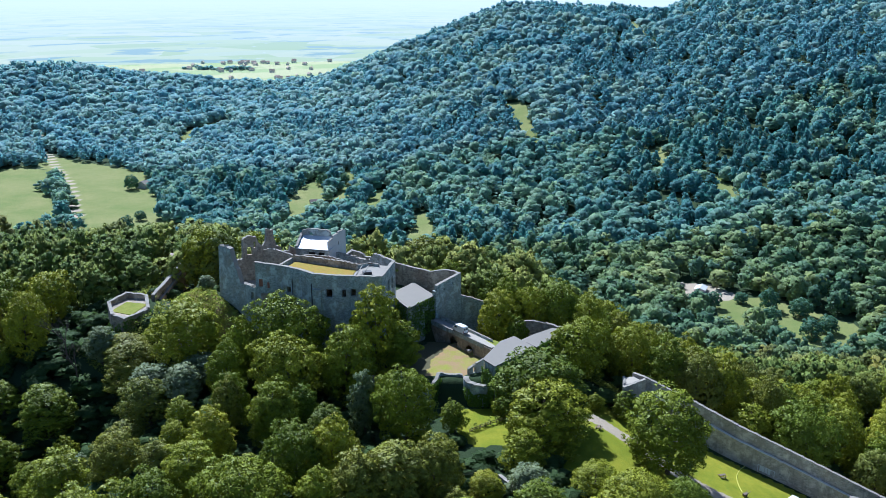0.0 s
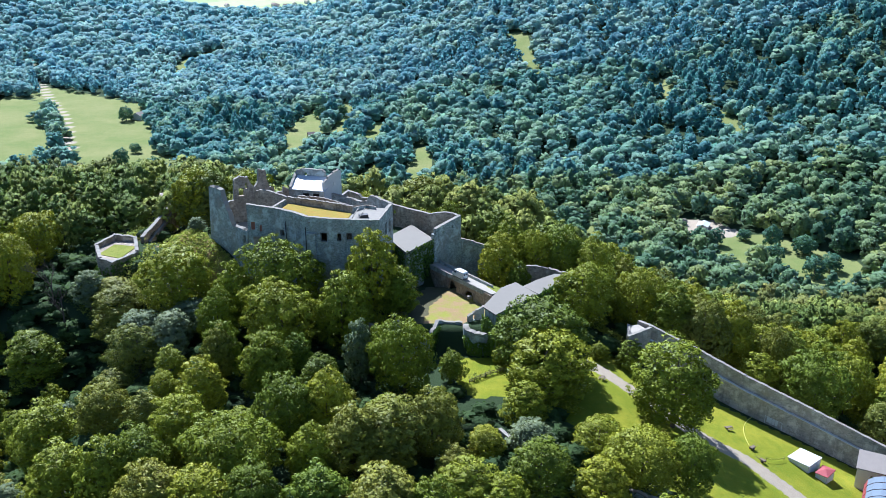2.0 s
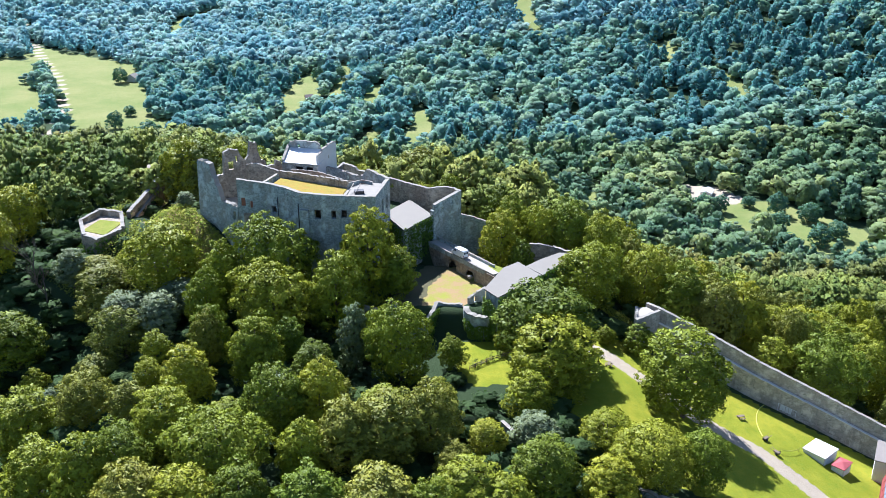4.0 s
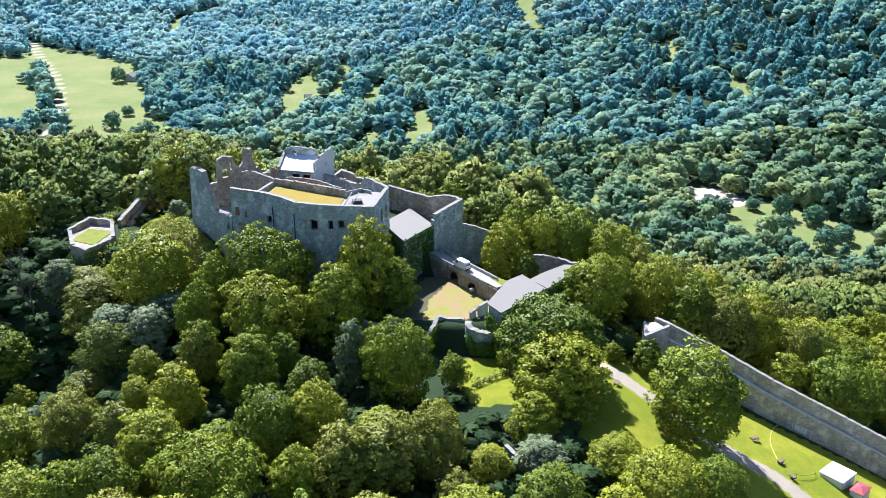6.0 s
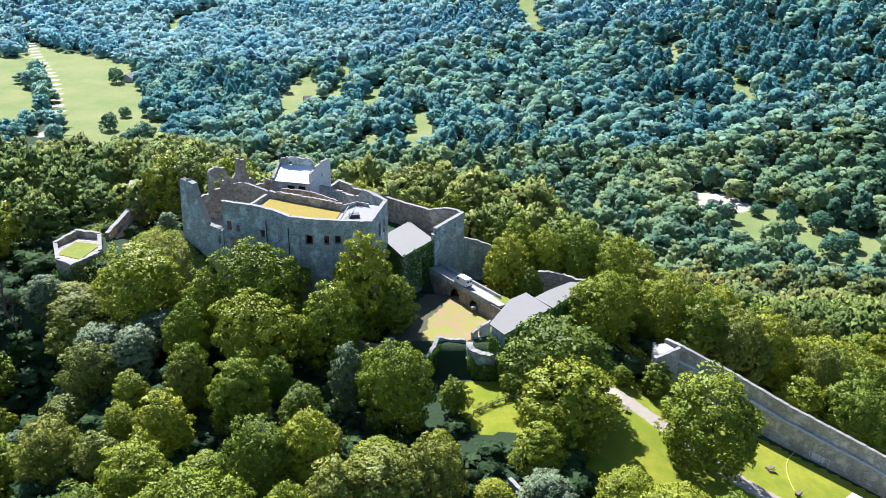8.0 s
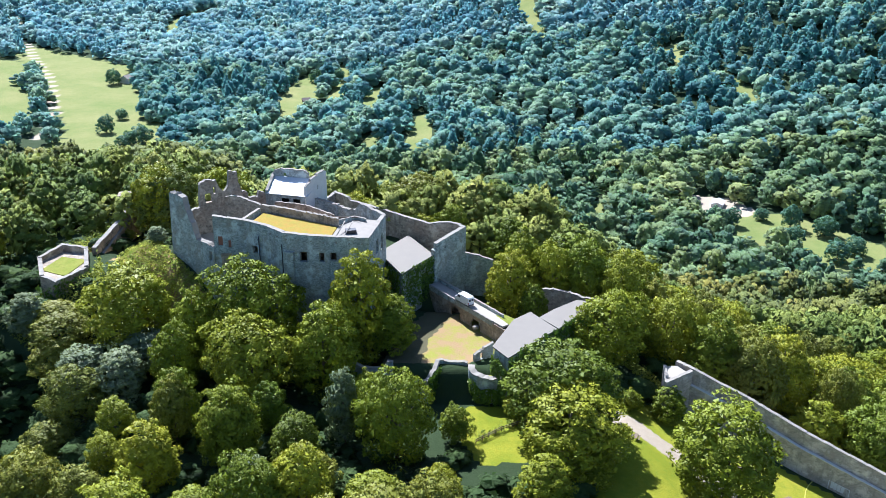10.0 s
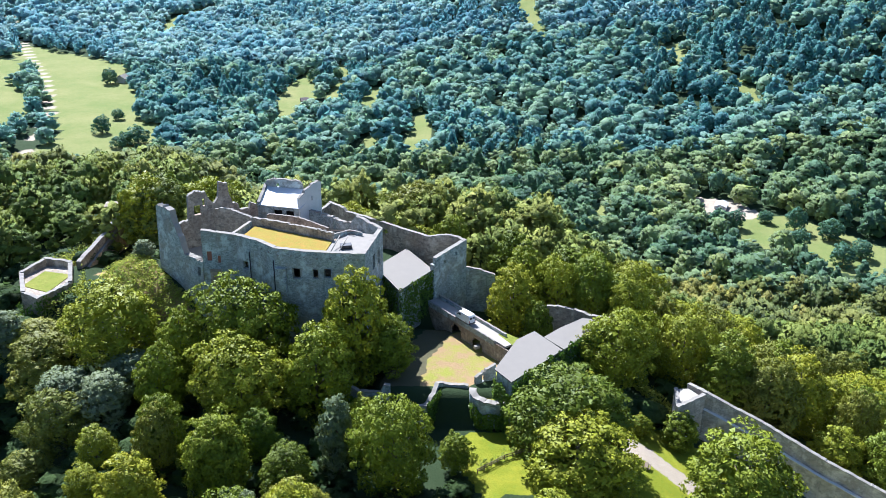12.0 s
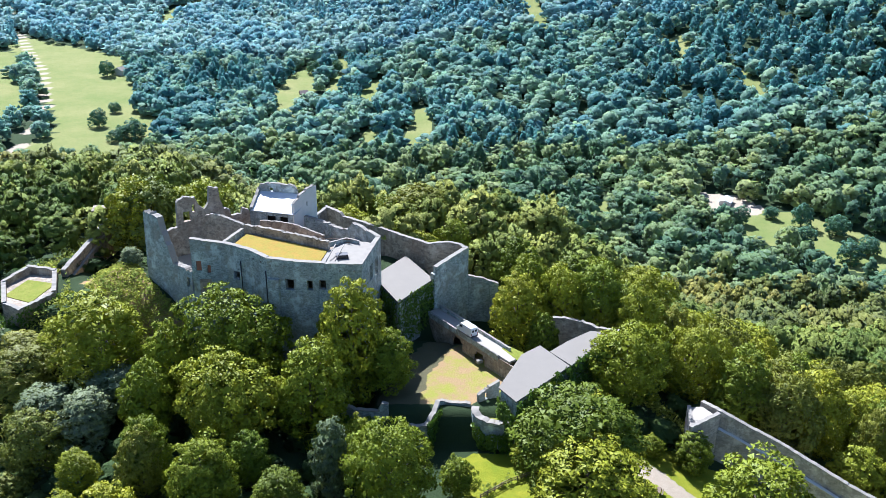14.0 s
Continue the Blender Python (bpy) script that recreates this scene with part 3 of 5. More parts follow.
KINDS = [broad_tree(11 + i, R, H, low, n, 88, 0.265 * s, m, lab, bulge, taper) for i, (R, H, low, n, s, bulge, taper, m, lab) in enumerate(TREE_KINDS)]
FAR_KINDS = [broad_tree(31 + i, R, H, low, n * 3 // 4, 72, 0.33 * s, m, lab, bulge, taper) for i, (R, H, low, n, s, bulge, taper, m, lab) in enumerate(TREE_KINDS)]
VALLEY_KINDS = [broad_tree(51 + i, 7.0, 17, 0.5, 60, 34, 0.6, LEAF_MEADOW, "rounded tree standing alone in the valley meadows, tinted blue-green for haze", 0.25, 0.1) for i in range(3)]
placed = []
tree_rnd = random.Random(5)


def plant(kind, x, y, radius=None, height=None, group="woodland trees on the castle hill"):
    R, H = TREE_KINDS[kind][:2]
    z = float(ground_height(x, y))
    sx = (radius or R * tree_rnd.uniform(0.8, 1.15)) / R
    sz = (height or H * tree_rnd.uniform(0.85, 1.15)) / H
    t = copy_thing((KINDS if y < 26 else FAR_KINDS)[kind], pose(x, y, z - 0.2, 0, 0, tree_rnd.uniform(0, 360)) @ Matrix.Diagonal((sx, sx, sz, 1)))
    tagged(t, group=group)
    placed.append((x, y, sx * R))
    return t


# trees that stand out: kind, place, crown radius, height
FRONT_TREES = [(0, -56.8, -8.0, 10.2, 20.5), (2, -27.0, -11.4, 10.6, 23.5), (0, -1.4, -12.8, 8.4, 28), (0, -8.8, -25.6, 7.9, 22), (2, -24.5, -28.1, 9.4, 20), (3, -40.1, -15.3, 5.5, 20),
    (3, -41.9, -26.0, 5.3, 18), (5, -2.3, -44.9, 3.9, 18), (2, 8.6, -50.2, 7.9, 20), (3, 20.7, -44.2, 3.2, 9), (4, -36.7, -46.7, 3.8, 16), (3, -24.6, -51.2, 5.7, 16),
    # tree at (6.5, -16.5) is added to fill the dark beside the yard
    (6, -74.9, -8.7, 7.5, 11), (6, -62.6, -30.3, 7.4, 15), (5, -53.3, -27.5, 6.1, 13), (0, 44.3, -40.6, 11.6, 21), (0, 43.0, -53, 10.0, 18), (3, 6.5, -16.5, 5.0, 14), (2, 57.5, -10.8, 8.6, 19), (3, 33.4, -34.0, 2.3, 5.5)]
WEST_TREES = [(5, -84.2, -4.5, 5.1, 12), (6, -76.9, -3.5, 6.0, 8), (6, -73.9, -14.1, 6.2, 10), (5, -63.3, -24.2, 7.5, 14), (5, -50.9, -17.8, 7.5, 10), (0, -37.5, -43.2, 4.9, 16),
    (0, -23.9, -53.2, 6.3, 18), (0, -15.1, -75.2, 6.6, 18), (3, -7.2, -72.7, 5.7, 18), (6, -59.8, -64.8, 6.8, 16), (3, -37.6, -61.7, 5.6, 15), (0, -36.8, -82.0, 7.2, 17),
    (2, -23.9, -91.1, 9.1, 17), (0, -41.1, -93.6, 6.3, 16), (3, -47.3, -97.3, 5.7, 16), (1, -57.9, -93.4, 6.6, 16), (1, -76.0, -59.2, 7.9, 18), (1, -94.4, -22.3, 7.9, 16)]
SOUTH_TREES = [(3, -8.5, -90.0, 4.8, 15), (4, -0.1, -85.0, 6.0, 16), (4, 7.6, -83.0, 7.5, 17), (6, 16.1, -79.3, 6.4, 17), (6, -35.7, -104.6, 7.1, 16), (0, -27.3, -104.2, 7.0, 15),
    (0, -17.0, -104.9, 6.4, 16), (3, -4.5, -103.7, 6.3, 15), (4, 7.8, -104.7, 7.3, 15), (3, 16.4, -105.5, 5.2, 14), (3, 23.1, -98.6, 6.5, 12), (3, 29.8, -102.1, 5.3, 12),
    (1, 37.7, -94.3, 6.6, 14), (0, 52.0, -77.6, 5.8, 10), (2, 59.0, -87.9, 7.5, 13), (2, 70.2, -84.8, 5.4, 13), (0, 73.2, -57.2, 10.4, 21.5), (3, 68.2, -30.1, 3.9, 8),
    (3, 60.0, -29.5, 2.4, 5)]
BACK_TREES = [(0, 35.4, 10.5, 6.8, 20), (1, 37.1, 32.2, 6.1, 20), (3, 40.8, 1.8, 3.7, 15), (1, 51.8, 32.0, 7.0, 17), (0, 58.4, 35.5, 6.7, 17), (2, 76.7, 61.3, 9.3, 18),
    (2, 102.2, 43.2, 10.0, 18), (6, 109.8, 28.5, 8.0, 18), (2, 126.0, 15.7, 10.4, 18), (3, 20.0, 48.8, 5.4, 16), (6, 10.2, 68.7, 9.9, 20), (0, 1.9, 69.6, 6.7, 15),
    (0, -64.6, 45.0, 8.0, 22.4), (6, -60, 44, 9, 22), (2, -50, 52, 9, 21), (1, -66, 62, 8, 21), (5, -58, 20, 2.8, 5), (0, 2, 50, 6.5, 13),
    (0, -9, 56, 6.5, 14), (1, 12, 42, 6, 14)]
for kind, x, y, r, h in FRONT_TREES + BACK_TREES:
    plant(kind, x, y, r, h, "trees round the castle ruin")
for kind, x, y, r, h in WEST_TREES + SOUTH_TREES:
    plant(kind, x, y, r, h)

OPEN = [CASTLE_BANK, [(-66, 8), (-42, 0), (-44, -7), (-50, -9), (-66, -6)], [(20, -14), (46, -8), (46, -28), (20, -32)], [(-104, 8), (-52, 8), (-54, 62), (-104, 62)], [(-110, -24), (-60, -24), (-52, 6), (-60, 10), (-72, 8), (-84, 16), (-110, 20)], CASTLE_LAWN, SHADED_LAWN, LOW_LAWN, YARD, TERRACE, CASTLE, BANK, WEST_BANK, [(14, -24), (46, -24), (46, -62), (24, -62), (20, -46), (14, -40)], [(44, -20), (130, -50), (130, -125), (62, -125), (44, -64)], [(-5, -10), (10, -12), (24, -34), (4, -36), (-6, -24)]]
WALL_LINE = [(62, -12), (74.5, -24.2), (96.6, -37.9), (125.6, -53.4)]
MOST_TREES = 283
cand = [(x + tree_rnd.uniform(-3.4, 3.4), y + tree_rnd.uniform(-3.4, 3.4)) for y in np.arange(-118, 40, 9.4) for x in np.arange(-170, 190, 9.4)]
cx, cy = np.array([c[0] for c in cand]), np.array([c[1] for c in cand])
free = np.abs(cx - 18) < (cy + 262) * 0.55 + 12
for poly in OPEN:
    free &= ~inside(poly, cx, cy)
free &= (near_line(PATH_LINE, cx, cy) > 6) & (near_line(WALL_LINE, cx, cy) > 13) & (near_line([(15, 13), (33, -10)], cx, cy) > 7)
for poly in (CASTLE, CASTLE_LAWN, LOW_LAWN, YARD):
    free &= near_line(poly + poly[:1], cx, cy) > 4.5
for x, y, ok in zip(cx, cy, free):
    if ok and len(placed) < MOST_TREES and all(math.hypot(x - a, y - b) > (0.85 * r + 4.6 if y < -2 and x < 50 else 0.62 * r + 3.4) for a, b, r in placed):
        if y < -2 and x < 50:
            plant(tree_rnd.choice([3, 1, 3, 4, 0, 5, 3, 1]), x, y, tree_rnd.uniform(3.6, 5.6), tree_rnd.uniform(8, 12.5))
        elif y > 30:
            plant(tree_rnd.choice([0, 1, 6, 6, 4, 2]), x, y, tree_rnd.uniform(5.6, 8.4), tree_rnd.uniform(15, 21))
        else:
            plant(tree_rnd.choice([0, 1, 2, 3, 4, 6, 3, 0, 5 if x < 0 else 1]), x, y)



# ---- far woods ----
def crown_template(seed, clumps, each, size, pointed=False, backing=40, back_size=0.3):
    """A crown of unit radius as seen from far off: a domed heap of leafy clumps."""
    rnd = np.random.default_rng(seed)
    if pointed:
        return crown(rnd, 0.8, 2.9, 0.1, clumps, each, size, 0.3, 30, 0.3, 0.9, 0.1, 0.5, 0.62)
    return crown(rnd, 1.0, 2.3, 0.1, clumps, each, size, 1.35 / math.sqrt(clumps), backing, back_size, 0.95, 0.3, 0.5, rnd.uniform(0, 0.25))


def wood(name, places, templates, material, label, category="forest"):
    """Many crowns in one mesh: places are rows of x, y, z, radius, height, turn, template, tone."""
    vs, ns, tones, loops, counts, at = [], [], [], [], [], 0
    for k, (tv, tn, tl, tc) in enumerate(templates):
        rows = places[places[:, 6] == k]
        if not len(rows):
            continue
        top = tv[:, 2].max()
        c, s = np.cos(rows[:, 5])[:, None], np.sin(rows[:, 5])[:, None]
        x = (tv[None, :, 0] * c - tv[None, :, 1] * s) * rows[:, 3:4] + rows[:, 0:1]
        y = (tv[None, :, 0] * s + tv[None, :, 1] * c) * rows[:, 3:4] + rows[:, 1:2]
        z = tv[None, :, 2] / top * rows[:, 4:5] + rows[:, 2:3]
        vs.append(np.stack([x, y, z], 2).reshape(-1, 3))
        ns.append(np.stack([tn[None, :, 0] * c - tn[None, :, 1] * s, tn[None, :, 0] * s + tn[None, :, 1] * c, np.repeat(tn[None, :, 2], len(rows), 0)], 2).reshape(-1, 3))
        tones.append(np.repeat(rows[:, 7], len(tv)))
        loops.append((tl[None] + (np.arange(len(rows)) * len(tv))[:, None]).ravel() + at)
        counts.append(np.tile(tc, len(rows)))
        at += len(rows) * len(tv)
    me = crown_mesh(name, np.concatenate(vs), np.concatenate(ns), np.concatenate(loops), np.concatenate(counts), material)
    me.attributes.new("tree", "FLOAT", "POINT").data.foreach_set("value", np.concatenate(tones).astype(np.float32))
    return put(name, me, None, label, category, kind="stuff")


wood_rnd = np.random.default_rng(77)


def scatter(y0, y1, gap, slope_in_view):
    """Jittered places between two distances, within the breadth that is overlooked, free of open land."""
    out = []
    for y in np.arange(y0, y1, gap):
        half = (y + 259) * slope_in_view + 30
        xs = np.arange(-half + 18, half + 18, gap)
        out.append(np.stack([xs + wood_rnd.uniform(-.5, .5, len(xs)) * gap, y + wood_rnd.uniform(-.5, .5, len(xs)) * gap], 1))
    p = np.concatenate(out)
    x, y = p[:, 0], p[:, 1]
    ok = np.ones(len(p), bool)
    for poly in (VALLEY_MEADOW, SIDE_MEADOW, *GLADES, GRAVEL_YARD):
        for south in (0, 30, 60) if poly[0][1] > 600 else (0, 15):
            ok &= ~inside(poly, x, y + south)
    for poly in (CASTLE, CASTLE_LAWN, WEST_BANK, BANK, TERRACE):
        ok &= ~inside(poly, x, y)
    ok &= near_line(STREAM_ROAD, x, y) > 7
    return p[ok]


def rows_for(p, radius, height, kinds, pointed_share=0.0):
    n = len(p)
    clump = 0.5 + 0.5 * np.sin(p[:, 0] / 23 + 1.7 * np.sin(p[:, 1] / 31))
    r = radius * wood_rnd.uniform(0.62, 1.2, n) * (0.85 + 0.25 * clump)
    h = height * wood_rnd.uniform(0.7, 1.2, n) * (0.85 + 0.25 * clump)
    k = wood_rnd.integers(0, kinds, n).astype(float)
    tone = 0.42 + 0.22 * np.sin(p[:, 0] / 41 + 2 * np.sin(p[:, 1] / 67)) + 0.22 * wood_rnd.normal(size=n)
    if pointed_share:
        stand = (np.sin(p[:, 0] / 97 + 1) * np.sin(p[:, 1] / 83) + 0.35 * wood_rnd.normal(size=n)) > 1 - pointed_share * 2
        stand |= (p[:, 0] > 250) & (p[:, 1] > 740) & (wood_rnd.uniform(0, 1, n) < 0.5)
        k[stand] = kinds
        r[stand] *= 0.8
        h[stand] *= 1.15
        tone[stand] = 0.03
    return np.stack([p[:, 0], p[:, 1], ground_height(p[:, 0], p[:, 1]) - 1.0, r, h, wood_rnd.uniform(0, 6.28, n), k, np.clip(tone, 0, 1)], 1)


for x, y, r, h in ((-408, 963, 10, 20), (-336, 726, 9, 19), (-338, 783, 7, 12), (-286, 686, 12, 19), (-301, 674, 8, 12), (-300, 690, 7, 12), (290, 462, 8, 19), (310, 445, 10, 16), (276, 420, 9, 17), (318, 408, 8, 14), (300, 396, 9, 16),
                   (244, 466, 8, 15), (228, 460, 8, 18), (272, 478, 6, 10), (-150, 985, 9, 17), (-120, 990, 8, 16), (-128, 960, 8, 15)):
    t = copy_thing(tree_rnd.choice(VALLEY_KINDS), pose(x, y, float(ground_height(x, y)) - 0.2, 0, 0, tree_rnd.uniform(0, 360)) @ Matrix.Diagonal((r / 7, r / 7, h / 17, 1)))
    tagged(t, group="trees standing in the valley meadows")
for t in KINDS + FAR_KINDS + VALLEY_KINDS:
    for o in (*t.children, t):
        bpy.data.objects.remove(o)

slope = scatter(42, 136, 11.0, 0.54)
busy = np.array([(a, b) for a, b, r in placed])
slope = slope[np.min(np.hypot(slope[:, None, 0] - busy[None, :, 0], slope[:, None, 1] - busy[None, :, 1]), axis=1) > 7.5]


wood("castle_slope_wood", rows_for(slope, 7.4, 18, 6), [crown_template(800 + i, 64, 11, 0.075, False, 110, 0.12) for i in range(6)], LEAF_SLOPE, "olive green broadleaf wood round the castle hill")
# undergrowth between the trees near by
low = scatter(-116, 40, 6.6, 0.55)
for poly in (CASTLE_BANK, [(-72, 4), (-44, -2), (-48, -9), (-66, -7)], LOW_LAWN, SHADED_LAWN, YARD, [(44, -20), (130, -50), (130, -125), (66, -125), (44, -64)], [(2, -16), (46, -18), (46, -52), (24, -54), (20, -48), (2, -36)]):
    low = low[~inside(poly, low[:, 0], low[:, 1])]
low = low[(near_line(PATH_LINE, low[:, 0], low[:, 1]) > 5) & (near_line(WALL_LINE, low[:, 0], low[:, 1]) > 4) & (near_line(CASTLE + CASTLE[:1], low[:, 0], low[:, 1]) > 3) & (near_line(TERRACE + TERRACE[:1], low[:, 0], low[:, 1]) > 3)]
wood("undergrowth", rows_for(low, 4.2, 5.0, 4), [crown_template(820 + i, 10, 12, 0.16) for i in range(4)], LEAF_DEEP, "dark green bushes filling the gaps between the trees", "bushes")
hill = scatter(136, 330, 14.6, 0.53)
wood("hillside_wood", rows_for(hill, 9.4, 21, 6), [crown_template(100 + i, 50, 7, 0.085, False, 70, 0.14) for i in range(6)], LEAF_HILL, "dense broadleaf wood on the slope below the castle")
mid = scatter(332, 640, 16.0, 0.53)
# from here outwards the leaf colours carry painted haze
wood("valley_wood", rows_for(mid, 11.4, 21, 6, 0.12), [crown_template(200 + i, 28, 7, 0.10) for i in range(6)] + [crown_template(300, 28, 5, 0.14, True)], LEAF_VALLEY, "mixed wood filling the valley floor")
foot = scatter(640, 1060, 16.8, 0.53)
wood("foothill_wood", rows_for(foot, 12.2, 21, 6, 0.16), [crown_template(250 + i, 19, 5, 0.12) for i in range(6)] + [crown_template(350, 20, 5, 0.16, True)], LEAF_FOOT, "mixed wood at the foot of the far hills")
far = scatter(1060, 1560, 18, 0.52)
# westwards more trees take the palest tones, painted for thicker haze
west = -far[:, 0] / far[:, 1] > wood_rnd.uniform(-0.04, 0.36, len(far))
wood("west_hill_wood", rows_for(far[west], 13.2, 23, 5, 0.1), [crown_template(440 + i, 13, 4, 0.14) for i in range(5)] + [crown_template(540, 14, 3, 0.2, True)], LEAF_HAZED, "forest on the low western hill, tinted pale blue-green for haze")
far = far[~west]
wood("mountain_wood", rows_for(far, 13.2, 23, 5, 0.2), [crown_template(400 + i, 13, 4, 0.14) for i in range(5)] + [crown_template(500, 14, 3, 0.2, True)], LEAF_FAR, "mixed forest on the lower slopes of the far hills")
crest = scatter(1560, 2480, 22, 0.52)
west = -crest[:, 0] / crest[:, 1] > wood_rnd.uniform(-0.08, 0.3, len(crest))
wood("west_crest_wood", rows_for(crest[west], 15, 24, 4, 0.1), [crown_template(640 + i, 8, 3, 0.18) for i in range(4)] + [crown_template(740, 9, 2, 0.26, True)], LEAF_HAZED, "forest on the crest of the western hill, tinted pale blue-green for haze")
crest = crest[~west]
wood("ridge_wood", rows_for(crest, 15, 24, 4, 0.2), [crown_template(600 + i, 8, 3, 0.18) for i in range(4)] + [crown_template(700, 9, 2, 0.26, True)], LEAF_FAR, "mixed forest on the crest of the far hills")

plain_ = scatter(2480, 4150, 26, 0.50)
belt = np.sin(plain_[:, 0] / 170 + 1.3) * 0.6 + np.sin(plain_[:, 1] / 95 + plain_[:, 0] / 210) > 0.95
wood("plain_copses", rows_for(plain_[belt & (plain_[:, 1] < 3500)], 15, 17, 3), [crown_template(900 + i, 5, 4, 0.3) for i in range(3)], LEAF_HAZED, "hedgerows and copses on the distant plain")

# ---- far distance ----
def distance():
    m = bpy.data.materials.new("painted_haze_plain")
    m.use_nodes = True
    nt = m.node_tree
    nt.nodes.clear()
    pos = nt.nodes.new("ShaderNodeNewGeometry").outputs["Position"]
    sep = nt.nodes.new("ShaderNodeSeparateXYZ")
    nt.links.new(pos, sep.inputs[0])
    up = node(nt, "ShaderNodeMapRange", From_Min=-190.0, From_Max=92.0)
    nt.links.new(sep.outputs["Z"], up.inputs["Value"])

    def calc(kind, a, b):
        n = nt.nodes.new("ShaderNodeMath")
        n.operation = kind
        for socket, value in zip(n.inputs, (a, b)):
            if isinstance(value, (int, float)):
                socket.default_value = value
            else:
                nt.links.new(value, socket)
        return n.outputs[0]

    # fields lie flat: kilometres across and away
    away = calc("DIVIDE", 1334.0, calc("SUBTRACT", 104.0, sep.outputs["Z"]))
    flat = nt.nodes.new("ShaderNodeCombineXYZ")
    nt.links.new(calc("MULTIPLY", calc("DIVIDE", sep.outputs["X"], 4780.0), away), flat.inputs["X"])
    nt.links.new(away, flat.inputs["Y"])
    v = node(nt, "ShaderNodeTexVoronoi", Scale=2.2)
    nt.links.new(flat.outputs[0], v.inputs["Vector"])
    one = nt.nodes.new("ShaderNodeSeparateColor")
    nt.links.new(v.outputs["Color"], one.inputs[0])
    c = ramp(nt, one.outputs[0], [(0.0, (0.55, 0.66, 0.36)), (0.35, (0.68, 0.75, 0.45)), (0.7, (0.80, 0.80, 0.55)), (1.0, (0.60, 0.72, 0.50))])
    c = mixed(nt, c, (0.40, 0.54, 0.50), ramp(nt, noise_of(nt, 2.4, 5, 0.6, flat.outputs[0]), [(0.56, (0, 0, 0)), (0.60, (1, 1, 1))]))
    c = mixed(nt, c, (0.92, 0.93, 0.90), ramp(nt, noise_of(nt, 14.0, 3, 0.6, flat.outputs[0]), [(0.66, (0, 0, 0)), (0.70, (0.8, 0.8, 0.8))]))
    # haze painted in: the plain whitens towards the horizon
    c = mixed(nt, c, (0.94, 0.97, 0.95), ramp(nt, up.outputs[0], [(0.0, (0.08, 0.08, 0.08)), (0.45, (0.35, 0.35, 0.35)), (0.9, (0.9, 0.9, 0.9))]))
    # the sheet emits its painted colours, though no lamp stands there
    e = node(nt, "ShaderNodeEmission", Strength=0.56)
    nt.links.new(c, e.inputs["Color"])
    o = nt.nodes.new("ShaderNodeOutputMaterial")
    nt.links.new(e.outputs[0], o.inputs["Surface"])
    return m


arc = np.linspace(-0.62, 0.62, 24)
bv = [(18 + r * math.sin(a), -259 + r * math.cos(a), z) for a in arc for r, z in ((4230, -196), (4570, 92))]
put("backdrop", mesh_of("backdrop", bv, [(2 * i, 2 * i + 2, 2 * i + 3, 2 * i + 1) for i in range(23)], distance()), None, "glowing backdrop painted with a hazy plain and horizon", "distance", kind="structure")

# ---- the castle ----
palace = base("castle_palace", (-18, 0, -8), "roofless grey stone palace ruin with a grassed upper terrace", "castle")
FRONT = [(-38.6, 3.3, 12.8), (-30.8, 4.0, 11.4), (-25.2, 1.6, 11.0), (-20.7, -2.7, 10.9), (-14.3, -4.3, 10.9), (-7, -5.4, 10.9), (0.3, -5.5, 10.9)]
wall("front_wall", FRONT, -14, 1.1, parent=palace, rough=0.07, cap=0.13, seed=3, openings=[
    (0.9, 2.1, 5.0, 7.5), (3.3, 4.1, 4.4, 6.4), (9.4, 11.0, 3.2, 5.2), (8.8, 11.0, -1.2, 0.8), (24.4, 26.4, 4.0, 6.6), (29.3, 30.6, 4.4, 6.7), (32.0, 33.6, 4.8, 7.0)])
wall("side_wall", [(0.3, -5.5, 10.9), (3.3, 9.8, 11.2)], -14, 1.0, parent=palace, rough=0.07, cap=0.13, seed=4, openings=[(6.3, 8.3, 4.2, 7.8), (10.6, 12.8, 3.6, 7.6)])
wall("cross_wall", [(3.3, 9.8, 11.2), (0.6, 13, 11.3), (-3.1, 17.4, 11.6), (-4.6, 19.6, 9.0), (-5.9, 21.2, 8.4), (-13.9, 28.5, 8.2), (-18.2, 30, 8.6)], -8, 0.9, parent=palace, rough=0.22, seed=5, openings=[(12.6, 13.4, 5.6, 7.2), (19, 19.8, 5.6, 7.6)])
wall("inner_wall", [(-39.6, 20.5, 10.6), (-39.2, 20.3, 11.8), (-38.1, 19.8, 12.4), (-35.0, 18.3, 12.5), (-32, 16.8, 12.0), (-29.2, 15.4, 11.4), (-26.3, 14.0, 11.7), (-18, 9.8, 11.8), (-12, 6.9, 11.9), (-8.2, 5.0, 11.6)], -4, 0.7, STONE_WARM, parent=palace, rough=0.2, seed=6, cap=0.1, step=0.6)
wall("terrace_parapet", [(-31.8, 5.2, 11.0), (-28.9, 14.4, 11.0)], -4, 0.7, parent=palace, rough=0.06, seed=7, cap=0.1)
LEFT = [(-52.0, 14.5, 14.9), (-49.6, 12.4, 15.3), (-47.6, 10.8, 14.8), (-47.2, 10.4, 12.6), (-46.3, 9.7, 10.8), (-46.1, 9.5, 9.6), (-45.3, 8.9, 8.2), (-44.7, 8.3, 6.0), (-44.2, 7.9, 4.8), (-41.5, 5.7, 4.7), (-38.8, 3.5, 4.6)]
wall("tower_wall", LEFT, -15, 1.5, parent=palace, rough=0.3, seed=8, openings=[(15.0, 16.2, 0.6, 3.0)], batter=0.04, step=0.6, cap=0.1)
